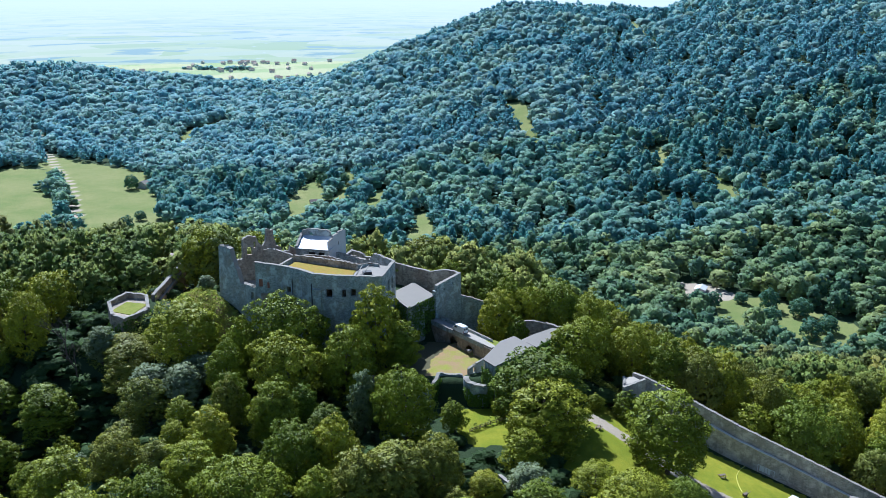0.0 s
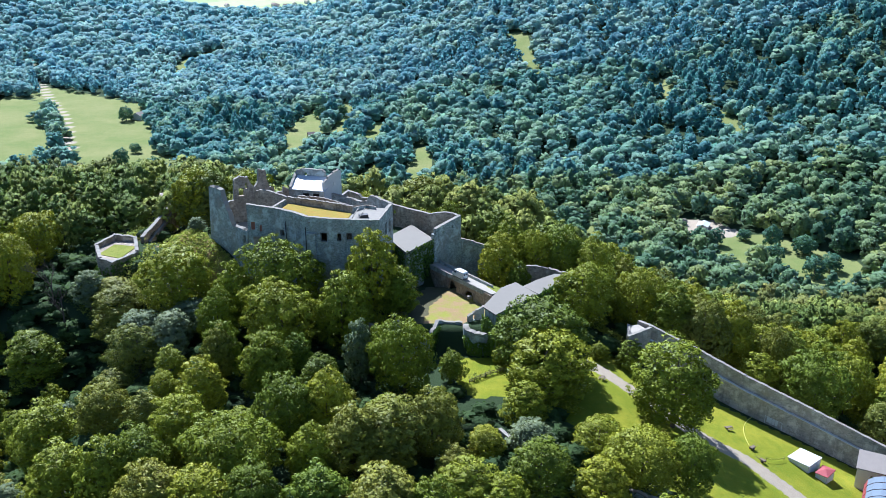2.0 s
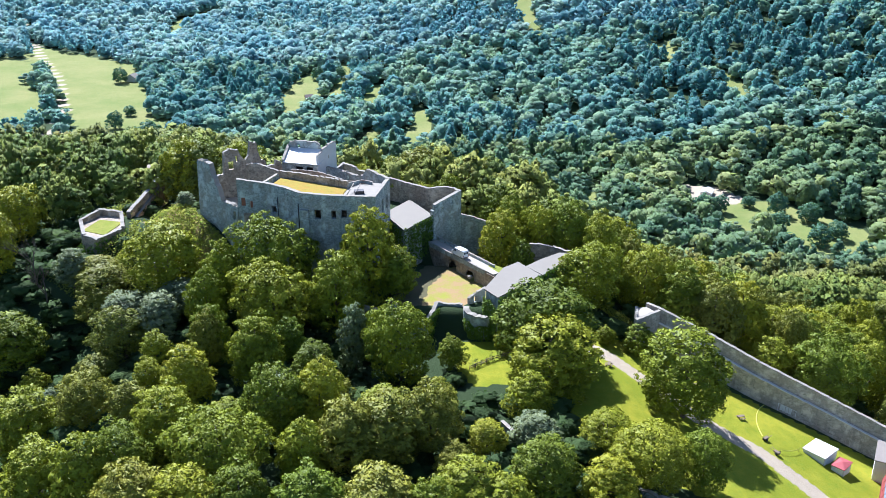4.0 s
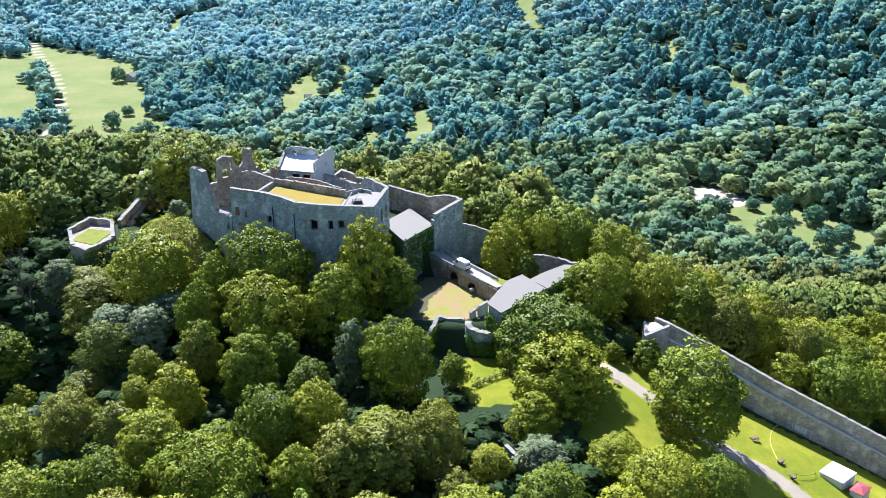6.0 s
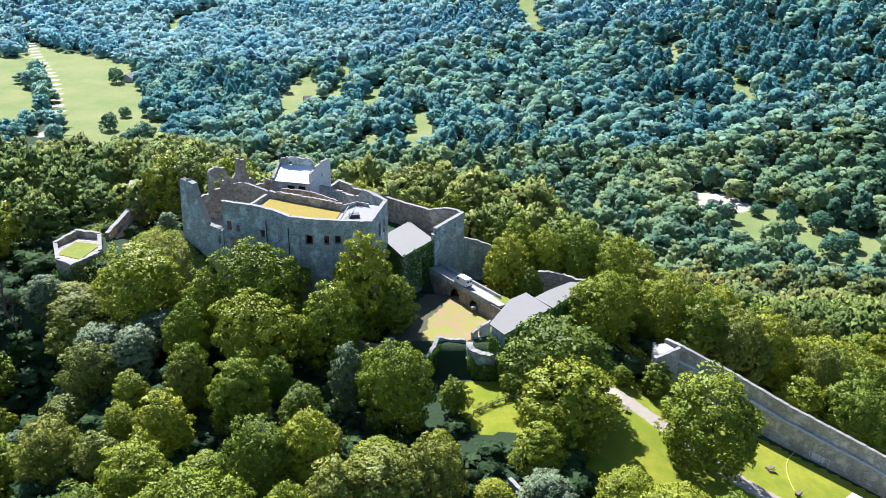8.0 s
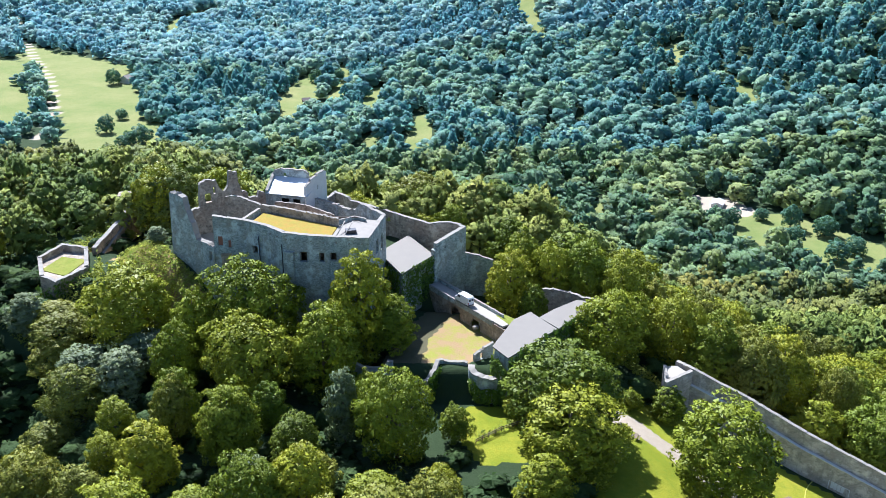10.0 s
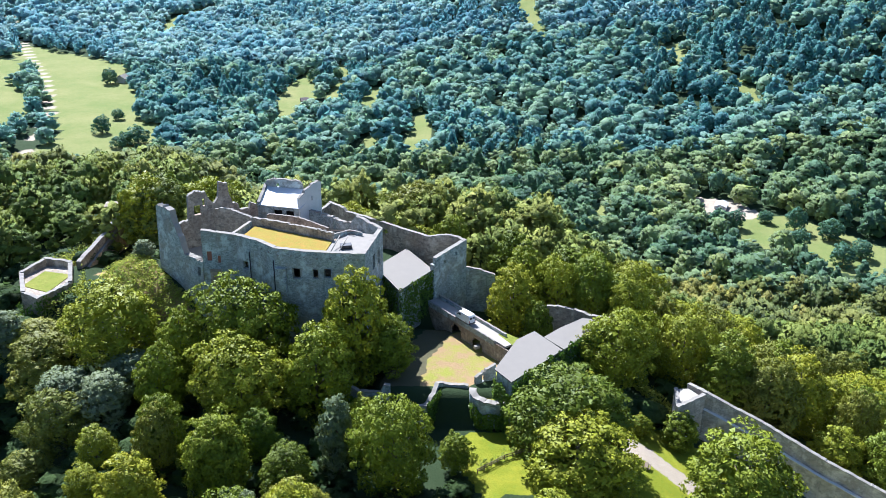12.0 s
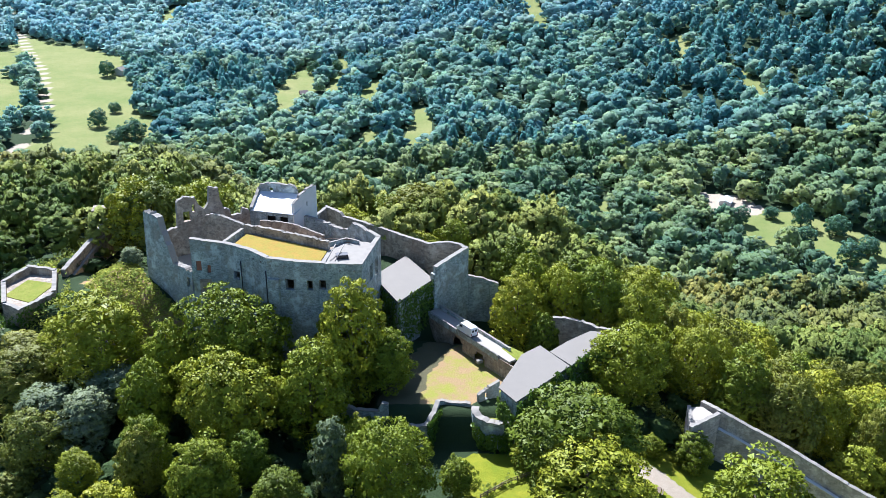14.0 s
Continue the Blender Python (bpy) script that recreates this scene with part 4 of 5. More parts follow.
wall("back_wall", [(-50.6, 15.4, 8.9), (-48.5, 16.8, 8.8), (-45.6, 18.7, 9.5), (-45.3, 18.9, 15.5), (-44.6, 19.4, 16.3), (-43.8, 19.9, 16.5), (-41.6, 21.3, 16.0), (-40.9, 21.8, 14.0), (-39.9, 22.4, 12.7)], -5, 1.0, STONE_WARM, parent=palace, rough=0.22, seed=9, openings=[(7.6, 9.4, 10.4, 12.9), (9.9, 10.6, 12.4, 14.4)], step=0.6, cap=0.1)
wall("rear_wall", [(-39.9, 22.5, 12.5), (-38.9, 23.1, 14.0), (-38.5, 23.4, 17.8), (-36.7, 24.6, 17.4), (-36.5, 24.7, 14.4), (-35.9, 25.1, 12.0), (-34.6, 26.0, 11.2), (-34.4, 26.1, 9.6), (-32.2, 27.6, 9.6), (-31.9, 27.8, 10.8), (-30.6, 28.7, 10.5), (-30.3, 28.9, 8.8)], -5, 0.9, STONE_WARM, parent=palace, rough=0.25, seed=10, step=0.6, cap=0.1)
put("terrace_lawn", slab("terrace_lawn", DRY_GRASS, [(-30.6, 5.2, 9.9), (-25.0, 2.9, 9.9), (-20.2, -1.5, 9.9), (-14, -3.1, 9.9), (-9.4, -3.9, 9.9), (-8.2, 4.4, 9.9), (-18, 9.3, 9.9), (-28.2, 14.0, 9.9)], 0.5), palace, "dry yellow grass growing on the terrace")
put("terrace_paving", slab("terrace_paving", COPING, [(-9.3, -3.95, 9.85), (-0.4, -4.1, 9.85), (2.0, 9.0, 9.85), (-4.2, 10.8, 9.85), (-8.1, 4.4, 9.85)], 0.5), palace, "pale paved roof terrace")
put("inner_floor", slab("inner_floor", GRAVEL, [(-48.5, 13.5, 2.0), (-39.2, 5.0, 2.0), (-30.4, 6.0, 2.0), (-28.8, 14.2, 2.0), (-39.5, 20, 2.0), (-45.5, 20, 2.0)], 1.0), palace, "pale gravel floor of the roofless room")
put("court_floor", slab("court_floor", STONE_WARM, [(-38.5, 21, 4.0), (-29, 16.5, 4.0), (-8, 6.5, 4.0), (-1.5, 13, 4.0), (-6.5, 20.5, 4.0), (-15, 28, 4.0), (-30, 28, 4.0)], 0.8), palace, "worn stone floor of the inner court")
low_wall = wall("low_wall", [(-8.6, 5.6, 11.0), (-4.6, 9.8, 10.6), (-1.6, 8.2, 10.6)], 9.8, 0.35, parent=palace, rough=0.03, seed=12, cap=0.12)
wall("ruin_wall", [(-4.4, 18.0, 8.4), (-2.4, 14.2, 8.2), (0.4, 8.6, 6.2)], -2, 0.5, parent=palace, rough=0.12, seed=13, cap=0.12)
wall("court_wall", [(-27.1, 24.0, 9.2), (-23.2, 23.0, 9.4), (-18.8, 21.5, 9.4), (-14.9, 18.5, 9.3), (-10.5, 15.5, 8.8)], 3.4, 0.4, STONE_WARM, parent=palace, rough=0.1, seed=14, cap=0.12, step=0.7)
put("stair_hatch", box("stair_hatch", IRON, (2.6, 1.8, 0.9), pose(-4.6, 0.6, 9.86, 0, 0, 12)), palace, "dark stair hatch")
for k in range(9):
    t = 0.06 + 0.11 * k
    x, y = (-25.2 + 4.5 * t * 9 / 2.2, 1.6 - 4.3 * t * 9 / 2.2) if t * 9 < 2.2 else (-20.7 + 21 * (t * 9 - 2.2) / 6.8, -2.7 - 2.8 * min(1, (t * 9 - 2.2) / 4.5))
    put("drain_spout", box("drain_spout", COPING, (0.34, 0.5, 0.3), pose(x, y - 0.12, 9.35 + 0.12 * math.sin(k * 2.3), 0, 0, -10), 0.04), palace, "pale stone drain spout")
for k in range(2):
    x0 = -7.9 + 1.9 * k
    put("stair_rail", rod("stair_rail", COPING, (x0, -3.4, 10.1), (x0 + 1.6, 4.0, 11.6), 0.12), palace)
put("railing", rod("railing", TIMBER, (-22, 18.2, 7.4), (-3.6, 8.6, 10.9), 0.14), palace, "long timber handrail")
put("railing", rod("railing", TIMBER, (-22, 18.2, 6.6), (-3.6, 8.6, 10.1), 0.09), palace, "long timber handrail")
for s0 in (-27.4, -20.9):
    yy = np.interp(s0, [-30.8, -25.2, -20.7, -14.3], [4.0, 1.6, -2.7, -4.3])
    put("downpipe", rod("downpipe", IRON, (s0, yy - 0.28, 8.0), (s0 + 0.1, yy - 0.28, -6), 0.13), palace, "dark rain pipe")
put("buttress", box("buttress", STONE, (2.6, 0.8, 20), pose(-19.2, -3.6, -13.5, 0, 0, -14), 0.08), palace)
put("blocked_doorway", box("blocked_doorway", STONE_WARM, (2.6, 0.25, 4.4), pose(-35.9, 3.48, -1.4, 0, 0, 4)), palace, "doorway blocked with brown stone")
for x, z, w, h in ((-37.1, 5.02, 1.15, 2.4), (-34.9, 4.42, 0.75, 1.9)):
    put("window_jamb", box("window_jamb", BRICK_RED, (w, 0.4, h), pose(x, 4.0 + (x + 37.1) * 0.09, z, 0, 0, 4)), palace, "red brick window filling")

house = base("keep_house", (-23, 30, 4), "small stone house in the ruin under a white sheet roof", "house")
wall("front_wall", [(-30.2, 28.9, 9.9), (-18.9, 25.9, 9.9)], -2, 0.6, parent=house, rough=0.0, cap=0, openings=[(4.2, 6.6, 5.8, 9.2), (7.6, 9.9, 5.8, 9.2)])
wall("gable_wall", [(-19.0, 25.8, 12.9), (-17.9, 27.4, 13.6), (-17.7, 27.7, 14.4), (-16.5, 29.5, 14.8), (-16.3, 29.8, 15.3), (-14.8, 32.4, 15.5), (-14.3, 33.1, 15.2)], -6, 0.7, PLASTER, parent=house, rough=0.16, seed=21, label="whitewashed gable wall", openings=[(4.6, 5.1, 11.0, 12.2)])
wall("back_wall", [(-14.4, 33.6, 12.8), (-19.0, 34.4, 12.6), (-19.3, 34.4, 14.1), (-20.1, 34.6, 14.8), (-26.9, 35.9, 15.0), (-28.7, 36.3, 14.5), (-29.4, 36.4, 13.2)], -6, 0.7, parent=house, rough=0.16, seed=22, openings=[(11.2, 12.2, 12.9, 13.9)])
wall("side_wall", [(-29.6, 36.2, 13.4), (-30.0, 32.5, 12.2), (-30.4, 28.8, 10.9)], -6, 0.7, parent=house, rough=0.16, seed=23)
put("roof", slab("roof", ROOF_WHITE, [(-30.0, 28.4, 10.3), (-18.6, 25.4, 10.3), (-15.6, 32.6, 12.9), (-28.8, 35.6, 12.9)], 0.16, 0.02), house, "white sheet metal roof")
# near-black sheet inside the doorways, in place of the room's own shade
put("dark_room", box("dark_room", ROOM_SHADE, (9, 0.3, 6.4), pose(-23.4, 31, 3.2, 0, 0, -15)), house)

curtain = base("curtain_wall", (5, 33, -4), "long brown stone curtain wall with a rounded end", "wall", kind="structure")
wall("wall_run", [(-17.2, 41.5, 3.6), (-14, 48.6, 4.2), (-9.4, 44.0, 4.2), (-8.5, 43.2, 3.4), (2, 34.6, 3.6), (13.6, 25.2, 3.4), (15.2, 24.4, 3.7), (17.6, 24.3, 4.1), (20.2, 23.8, 4.2), (22.2, 22.6, 4.1), (23.4, 20.8, 4.0)], -14, -1.0, STONE_WARM, parent=curtain, rough=0.1, seed=31, cap=0.13)
wall("bastion_wall", [(16.1, 12.5, 2.25), (23.8, 20.6, 4.1)], -16, 1.1, parent=curtain, rough=0.06, seed=32, cap=0.14, openings=[(3.0, 3.6, 0.0, 0.9), (7.0, 7.6, 1.0, 1.9)], label="grey bastion wall with loopholes")
wall("outer_wall", [(23.0, 20.6, -3.4), (27.6, 21.6, -4.8), (31.4, 21.6, -6.2)], -18, 0.8, parent=curtain, rough=0.15, seed=33)
wall("outer_wall", [(26.4, 26.2, -9.0), (31.4, 25.0, -10.8), (34.0, 24.4, -11.6)], -20, 0.8, parent=curtain, rough=0.15, seed=34)
put("bastion_corner", box("bastion_corner", STONE, (1.6, 1.6, 15.6), pose(15.7, 13.2, -15, 0, 0, 46), 0.1), curtain)

gate = base("gatehouse", (8, 13, -12), "ivy-grown gatehouse with a flat pale grey roof", "gatehouse")
put("roof", slab("roof", ROOF_FELT, [(8.3, 26.8, -0.9), (15.4, 13.3, -1.0), (7.6, 0.7, -1.0), (0.9, 14.2, -0.9)], 0.35, 0.04), gate, "pale grey felt roof")
wall("gate_wall", [(7.9, 1.6, -1.4), (15.0, 13.3, -1.4)], -14, 0.8, parent=gate, rough=0.0, cap=0, openings=[(8.6, 12.4, -14.1, -4.8)])
wall("gate_wall", [(15.0, 13.3, -1.4), (8.3, 26.2, -1.4)], -10, 0.8, parent=gate, rough=0.0, cap=0)
wall("gate_wall", [(1.6, 14.2, -1.4), (7.6, 1.8, -1.4)], -14, 0.8, parent=gate, rough=0.0, cap=0)

# ---- the bridge ----
bridge = base("stone_bridge", (24, 1.5, -13), "narrow stone bridge with pale deck and low parapets", "bridge")
B0, B1 = Vector((16.4, 10.8)), Vector((33.2, -11.6))
along = (B1 - B0).normalized()
across = Vector((-along.y, along.x))
span = (B1 - B0).length
DECK = -8.5


def bridge_point(s, o, z):
    p = B0 + along * s + across * o
    return (p.x, p.y, z)


put("deck", slab("deck", GRAVEL, [bridge_point(-1.5, -1.5, DECK), bridge_point(span, -1.5, DECK), bridge_point(span, 1.5, DECK), bridge_point(-1.5, 1.5, DECK)], 0.5), bridge, "pale gravel roadway")
for side, drop in ((-1, 0.22), (1, 0.85)):
    a, b = bridge_point(-1.2, side * 1.51, 0), bridge_point(span - 3.5, side * 1.51, 0)
    wall("parapet", [(a[0], a[1], DECK + drop), (b[0], b[1], DECK + drop - 0.2)], DECK - 1.2, 0.4 * side, parent=bridge, rough=0.04, seed=41 + side, cap=0.1)
for side in (-1, 1):
    a, b = bridge_point(-1.2, side * 1.45, 0), bridge_point(span + 3, side * 1.45, 0)
    wall("arch_wall", [(a[0], a[1], DECK - 0.52), (b[0], b[1], DECK - 0.52)], -18, 0.3 * side, STONE_WARM, parent=bridge, rough=0.0, cap=0, openings=[(9.5, 10.1, -18.1, -11.2), (10.1, 12.6, -18.1, -10.4), (12.6, 13.2, -18.1, -11.2), (17.5, 18.1, -18.1, -11.6), (18.1, 20.6, -18.1, -10.8), (20.6, 21.2, -18.1, -11.6)])
put("verge", slab("verge", LAWN, [(30.6, -6.6, DECK + 0.02), (32.4, -5.6, DECK + 0.02), (36.4, -9.6, DECK + 0.02), (34.4, -13.0, DECK + 0.02)], 0.6), bridge, "small grass verge")
put("stone_block", box("stone_block", COPING, (1.4, 0.9, 0.8), pose(25.8, -6.6, -12.2, 8, 0, 30), 0.12), bridge)

# ---- lower gatehouse ----
lower = base("lower_gatehouse", (38, -18, -16), "ivy-covered lower gatehouse with two flat pale grey roofs", "gatehouse")
put("roof", slab("roof", ROOF_FELT, [(34.4, -13.7, -5.95), (38.7, -9.7, -5.9), (44.1, -18.3, -6.0), (32.0, -31.8, -6.2), (28.8, -26.7, -6.1)], 0.35, 0.04), lower, "pale grey felt roof")
put("roof", slab("roof", ROOF_FELT, [(40.6, -11.6, -6.4), (44.7, -7.5, -6.2), (50.6, -2.4, -6.2), (56.0, -3.4, -6.2), (44.6, -17.4, -6.4)], 0.35, 0.04), lower, "pale grey felt roof")
wall("house_wall", [(32.2, -31.6, -6.6), (44.0, -16.4, -6.9), (55.4, -4.2, -6.6)], -21, 0.7, parent=lower, rough=0.0, cap=0)
wall("house_wall", [(29.4, -25.6, -6.5), (32.2, -31.4, -6.6)], -18, 0.6, parent=lower, rough=0.0, cap=0)
wall("house_wall", [(38.0, -10.2, -6.4), (29.4, -25.4, -6.5)], -15, 0.6, parent=lower, rough=0.0, cap=0, openings=[(7, 9, -13, -9.5)])
wall("yard_wall", [(40.6, 6.4, -7.4), (42.4, 3.8, -6.4), (45.5, 3.2, -6.2), (49.4, 2.3, -6.6), (52.8, -0.6, -6.6), (57.0, -2.4, -6.4)], -18, 0.8, STONE_WARM, parent=lower, rough=0.16, seed=51)

# ---- yard walls and round bastion ----
rim = base("yard_wall", (15, -25, -16), "ruined pale-topped stone wall round the lower yard", "wall", kind="structure")
wall("wall_run", [(-3.0, -23.6, -12.4), (0, -25.0, -12.9), (4.6, -25.4, -12.9), (5.4, -25.4, -11.2), (6.6, -25.6, -11.2)], -21, 0.9, parent=rim, rough=0.25, seed=61)
wall("wall_run", [(9.5, -28.5, -14.4), (14.6, -29.0, -14.0), (16.2, -26.0, -13.0), (17.2, -22.4, -12.2), (18.4, -22.0, -12.6), (21, -22.4, -12.8), (23.4, -22.9, -12.6)], -22, 0.9, parent=rim, rough=0.2, seed=62)
ring = [(28.8 + 5.2 * math.cos(a), -24.6 + 4.8 * math.sin(a), -12.7 - 0.8 * (a - 2.9) / 3) for a in np.linspace(2.9, 5.9, 12)]
wall("round_wall", ring, -22, 1.5, parent=rim, rough=0.12, seed=63, cap=0.25)
wall("broken_wall", [(25.2, -21.2, -11.6), (27.4, -19.8, -10.6), (29.6, -19.0, -9.6)], -15, 0.7, parent=rim, rough=0.3, seed=64, openings=[(1.6, 2.4, -13, -11.4)])
put("bastion_floor", slab("bastion_floor", LAWN, [(26, -26.5, -14.2), (29, -28, -14.2), (32, -26.5, -14.2), (31, -22, -14.2), (27, -22, -14.2)], 0.4), rim, "grassed bastion floor")

# ---- west terrace ----
west = base("west_terrace", (-82, 15, -8), "low walled stone terrace with a small lawn", "terrace")
loop = [(x, y, -4.2) for x, y in TERRACE]
for a, b, h0, h1 in zip(loop, loop[1:] + loop[:1], (0, 0.6, 0.3, -1.0, -1.0, -0.4), (0.6, 0.3, -0.6, -1.0, -0.6, 0)):
    wall("terrace_wall", [(a[0], a[1], -4.4 + h0), (b[0], b[1], -4.4 + h1)], -20, -1.1, STONE_WARM, parent=west, rough=0.14, seed=int(a[0] * 7) % 91, cap=0.13)
put("paving", slab("paving", STONE_WARM, [(x * 0.88 - 9.8, y * 0.88 + 1.8, -5.7) for x, y in TERRACE], 0.8), west, "worn brown stone paving round the lawn")
put("lawn", slab("lawn", LAWN, [(-86.6, 11.6, -5.55), (-84.6, 20.6, -5.55), (-77.0, 18.6, -5.55), (-78.8, 8.0, -5.55)], 0.4), west, "small mown lawn")
ramp_wall = base("west_wall", (-76, 38, -6), "long sloping brown stone wall leading uphill", "wall", kind="structure")
wall("wall_run", [(-77.4, 23.4, -4.0), (-75.8, 38, -2.2), (-75.0, 51.0, -0.6)], -14, -1.3, STONE_WARM, parent=ramp_wall, rough=0.12, seed=71, cap=0.13)
wall("wall_run", [(-75.6, 25, -6.4), (-73.6, 50, -2.4)], -14, -0.8, STONE_WARM, parent=ramp_wall, rough=0.12, seed=72, cap=0.13)
put("turret", box("turret", STONE_WARM, (5, 4.5, 9), pose(-77.2, 54, -8, 0, 0, 10), 0.1), ramp_wall)
wall("low_wall", [(-62.5, -2.0, -10.0), (-54.5, -3.6, -10.3), (-50.5, -4.6, -11.6)], -20, 0.8, STONE_WARM, parent=ramp_wall, rough=0.1, seed=73, cap=0.13)

# ---- long wall by the lawn ----
long_wall = base("long_wall", (95, -38, -28), "long two-stepped grey stone wall running down beside the lawn", "wall", kind="structure")
TOP = [(71.6, -20.2, -13.2), (74.5, -24.2, -13.0), (85.8, -29.6, -17.2), (96.6, -37.5, -21.0), (111.5, -46.0, -26.0), (128, -55.0, -32.0), (145, -64, -38)]
wall("upper_wall", TOP, -52, 0.9, material=STONE_LONG, parent=long_wall, rough=0.07, seed=81, cap=0.13, openings=[(40, 40.5, -23.2, -22.4), (55, 55.5, -27.6, -26.8)])
bpy.data.objects["upper_wall"]["label"] = "upper tier of grey rubble stone"
# white plaster caps this ledge to imitate sunlight along it
wall("lower_wall", [(x - 0.5, y - 0.8, z - 3.6) for x, y, z in TOP[1:]], -52, 0.75, material=STONE_LONG, parent=long_wall, rough=0.04, seed=82, cap=0.14, cap_material=PLASTER)
wall("end_wall", [(67.6, -29.0, -13.7), (74.4, -24.9, -13.1)], -30, 0.8, material=STONE_LONG, parent=long_wall, rough=0.08, seed=83, cap=0.13)
wall("end_wall", [(68.8, -20.4, -14.1), (67.5, -28.1, -13.9)], -30, 0.7, material=STONE_LONG, parent=long_wall, rough=0.1, seed=84, cap=0.13)
put("platform", slab("platform", GRAVEL, [(68.9, -20.6, -14.3), (68.3, -27.6, -14.2), (73.6, -24.3, -13.8), (71.8, -20.9, -13.9)], 0.6), long_wall, "pale worn platform")


# ---- ivy and scrub ----
def sprays(points, outs, size, rnd):
    n = outs + rnd.normal(size=outs.shape) * 0.55
    n /= np.linalg.norm(n, axis=1)[:, None]
    a = np.cross(n, rnd.normal(size=n.shape))
    a /= np.linalg.norm(a, axis=1)[:, None]
    b = np.cross(n, a)
    s = size * rnd.uniform(0.5, 1.4, len(n))[:, None]
    v = np.stack([points - a * s, points - b * s * 0.6, points + a * s, points + b * s * 0.6], 1).reshape(-1, 3)
    return v, np.repeat(n, 4, 0)


def ivy(line, low, high, count, label, seed, thick=0.7, hang=0.35):
    """Ivy over the outer (right-hand) face of a wall along a line, spilling over its top; bare where it has not climbed."""
    rnd = np.random.default_rng(seed)
    p = np.array(line, float)
    seg = np.hypot(*np.diff(p, axis=0).T)
    at = np.concatenate(([0], np.cumsum(seg)))
    s = rnd.uniform(0, at[-1], count)
    k = np.clip(np.searchsorted(at, s) - 1, 0, len(seg) - 1)
    t = (p[k + 1] - p[k]) / seg[k][:, None]
    out = np.stack([t[:, 1], -t[:, 0], np.full(count, 0.35)], 1)
    reach = high + hang * np.sin(s * 1.1 + seed) * np.sin(s * 0.37)
    z = low + (reach - low) * rnd.uniform(0, 1, count) ** 0.8
    off = rnd.uniform(0.05, thick, count) * (0.4 + 0.6 * np.abs(np.sin(s * 0.9 + z * 0.7)))
    xy = p[k] + t * (s - at[k])[:, None] + out[:, :2] * off[:, None]
    v, n = sprays(np.column_stack([xy, z]), out, 0.34, rnd)
    me = crown_mesh("ivy", v, n, np.arange(len(v)), np.full(len(v) // 4, 4), IVY)
    return put("ivy", me, None, label, "ivy", kind="stuff")


ivy([(7.3, 0.9), (15.3, 12.9)], -12.5, -0.9, 1500, "dark green ivy covering the gatehouse wall", 1)
ivy([(1.4, 13.2), (7.3, 0.9)], -14, -1.2, 1500, "dark green ivy covering the gatehouse side", 9)
ivy([(31.8, -32.3), (44.1, -17.4), (56.2, -4.4)], -19, -6.0, 5200, "thick green ivy covering the lower gatehouse", 2, 1.1, 0.6)
ivy([(28.9, -26.0), (31.8, -32.3)], -19, -8.6, 1300, "thick green ivy round the gatehouse corner", 10, 0.6, 0.8)
ivy([(-3.0, -24.0), (0, -25.4), (4.6, -25.8)], -20, -14.4, 700, "ivy on the broken yard wall", 7, 0.8, 1.0)
ivy([(14.6, -29.5), (16.6, -26.0), (17.6, -22.6)], -20, -12.8, 900, "ivy on the ruined yard wall", 3)
ivy([(23.6, -24.0), (25.0, -28.2), (28.8, -30.2), (33.4, -28.2)], -20, -15.0, 1500, "ivy on the foot of the round bastion", 4, 1.0, 1.0)
ivy([(17.6, -22.7), (20.5, -23.1), (23.6, -23.6)], -20, -16.2, 500, "ivy on the yard wall below the bastion", 6, 1.0, 0.8)
ivy([(-80.2, 2.9), (-74.2, 13.2)], -16, -6.0, 900, "ivy on the terrace wall", 5, 0.9, 0.8)
ivy([(-85.4, 6.2), (-80.2, 2.9)], -16, -7.4, 500, "ivy on the terrace wall", 8, 0.9, 0.8)


def scrub(name, poly, count, height, material, label, seed):
    """Rough bushes and tall weeds over a patch of ground."""
    rnd = np.random.default_rng(seed)
    q = np.array(poly, float)
    lo, hi = q.min(0), q.max(0)
    xy = rnd.uniform(lo, hi, (count * 3, 2))
    xy = xy[inside(poly, xy[:, 0], xy[:, 1])][:count]
    tone = 0.5 + 0.5 * np.sin(xy[:, 0] * 0.8 + 2 * np.sin(xy[:, 1] * 0.6))
    z = ground_height(xy[:, 0], xy[:, 1]) + rnd.uniform(0, 1, len(xy)) ** 1.5 * height * (0.35 + 0.9 * tone)
    v, n = sprays(np.column_stack([xy, z]), np.tile([0, 0, 1.0], (len(xy), 1)), 0.34, rnd)
    me = crown_mesh(name, v, n, np.arange(len(v)), np.full(len(v) // 4, 4), material)
    me.attributes.new("tree", "FLOAT", "POINT").data.foreach_set("value", np.repeat(tone, 4).astype(np.float32))
    return put(name, me, None, label, "bushes", kind="stuff")


scrub("bank_scrub", CASTLE_BANK, 5200, 1.2, LEAF_SCRUB, "yellow-green weeds and bushes on the castle bank", 11)
scrub("terrace_scrub", [(-75, 22), (-69, 9), (-60, 0), (-66, -8), (-84, -8), (-94, 0), (-87, 6), (-79.4, 2.6), (-73.6, 13)], 3600, 2.6, LEAF_SCRUB, "rough bushes below the walled terrace", 17)
scrub("west_scrub", [(-84, 28), (-78, 26), (-77.4, 48), (-84, 52), (-94, 36)], 2800, 2.4, LEAF_SCRUB, "yellow-green bushes on the west bank", 12)
scrub("edge_scrub", [(60, -8), (66, -14), (74, -21), (72, -14), (66, -6)], 900, 2.2, LEAF_SCRUB, "sunlit bushes behind the long wall", 13)
scrub("hedge", [(24.4, -44.6), (30.2, -40.0), (38, -36.2), (38.4, -35.2), (30.6, -38.4), (24.6, -42.6)], 500, 1.6, LEAF_SCRUB, "low hedge beside the timber fence", 16)

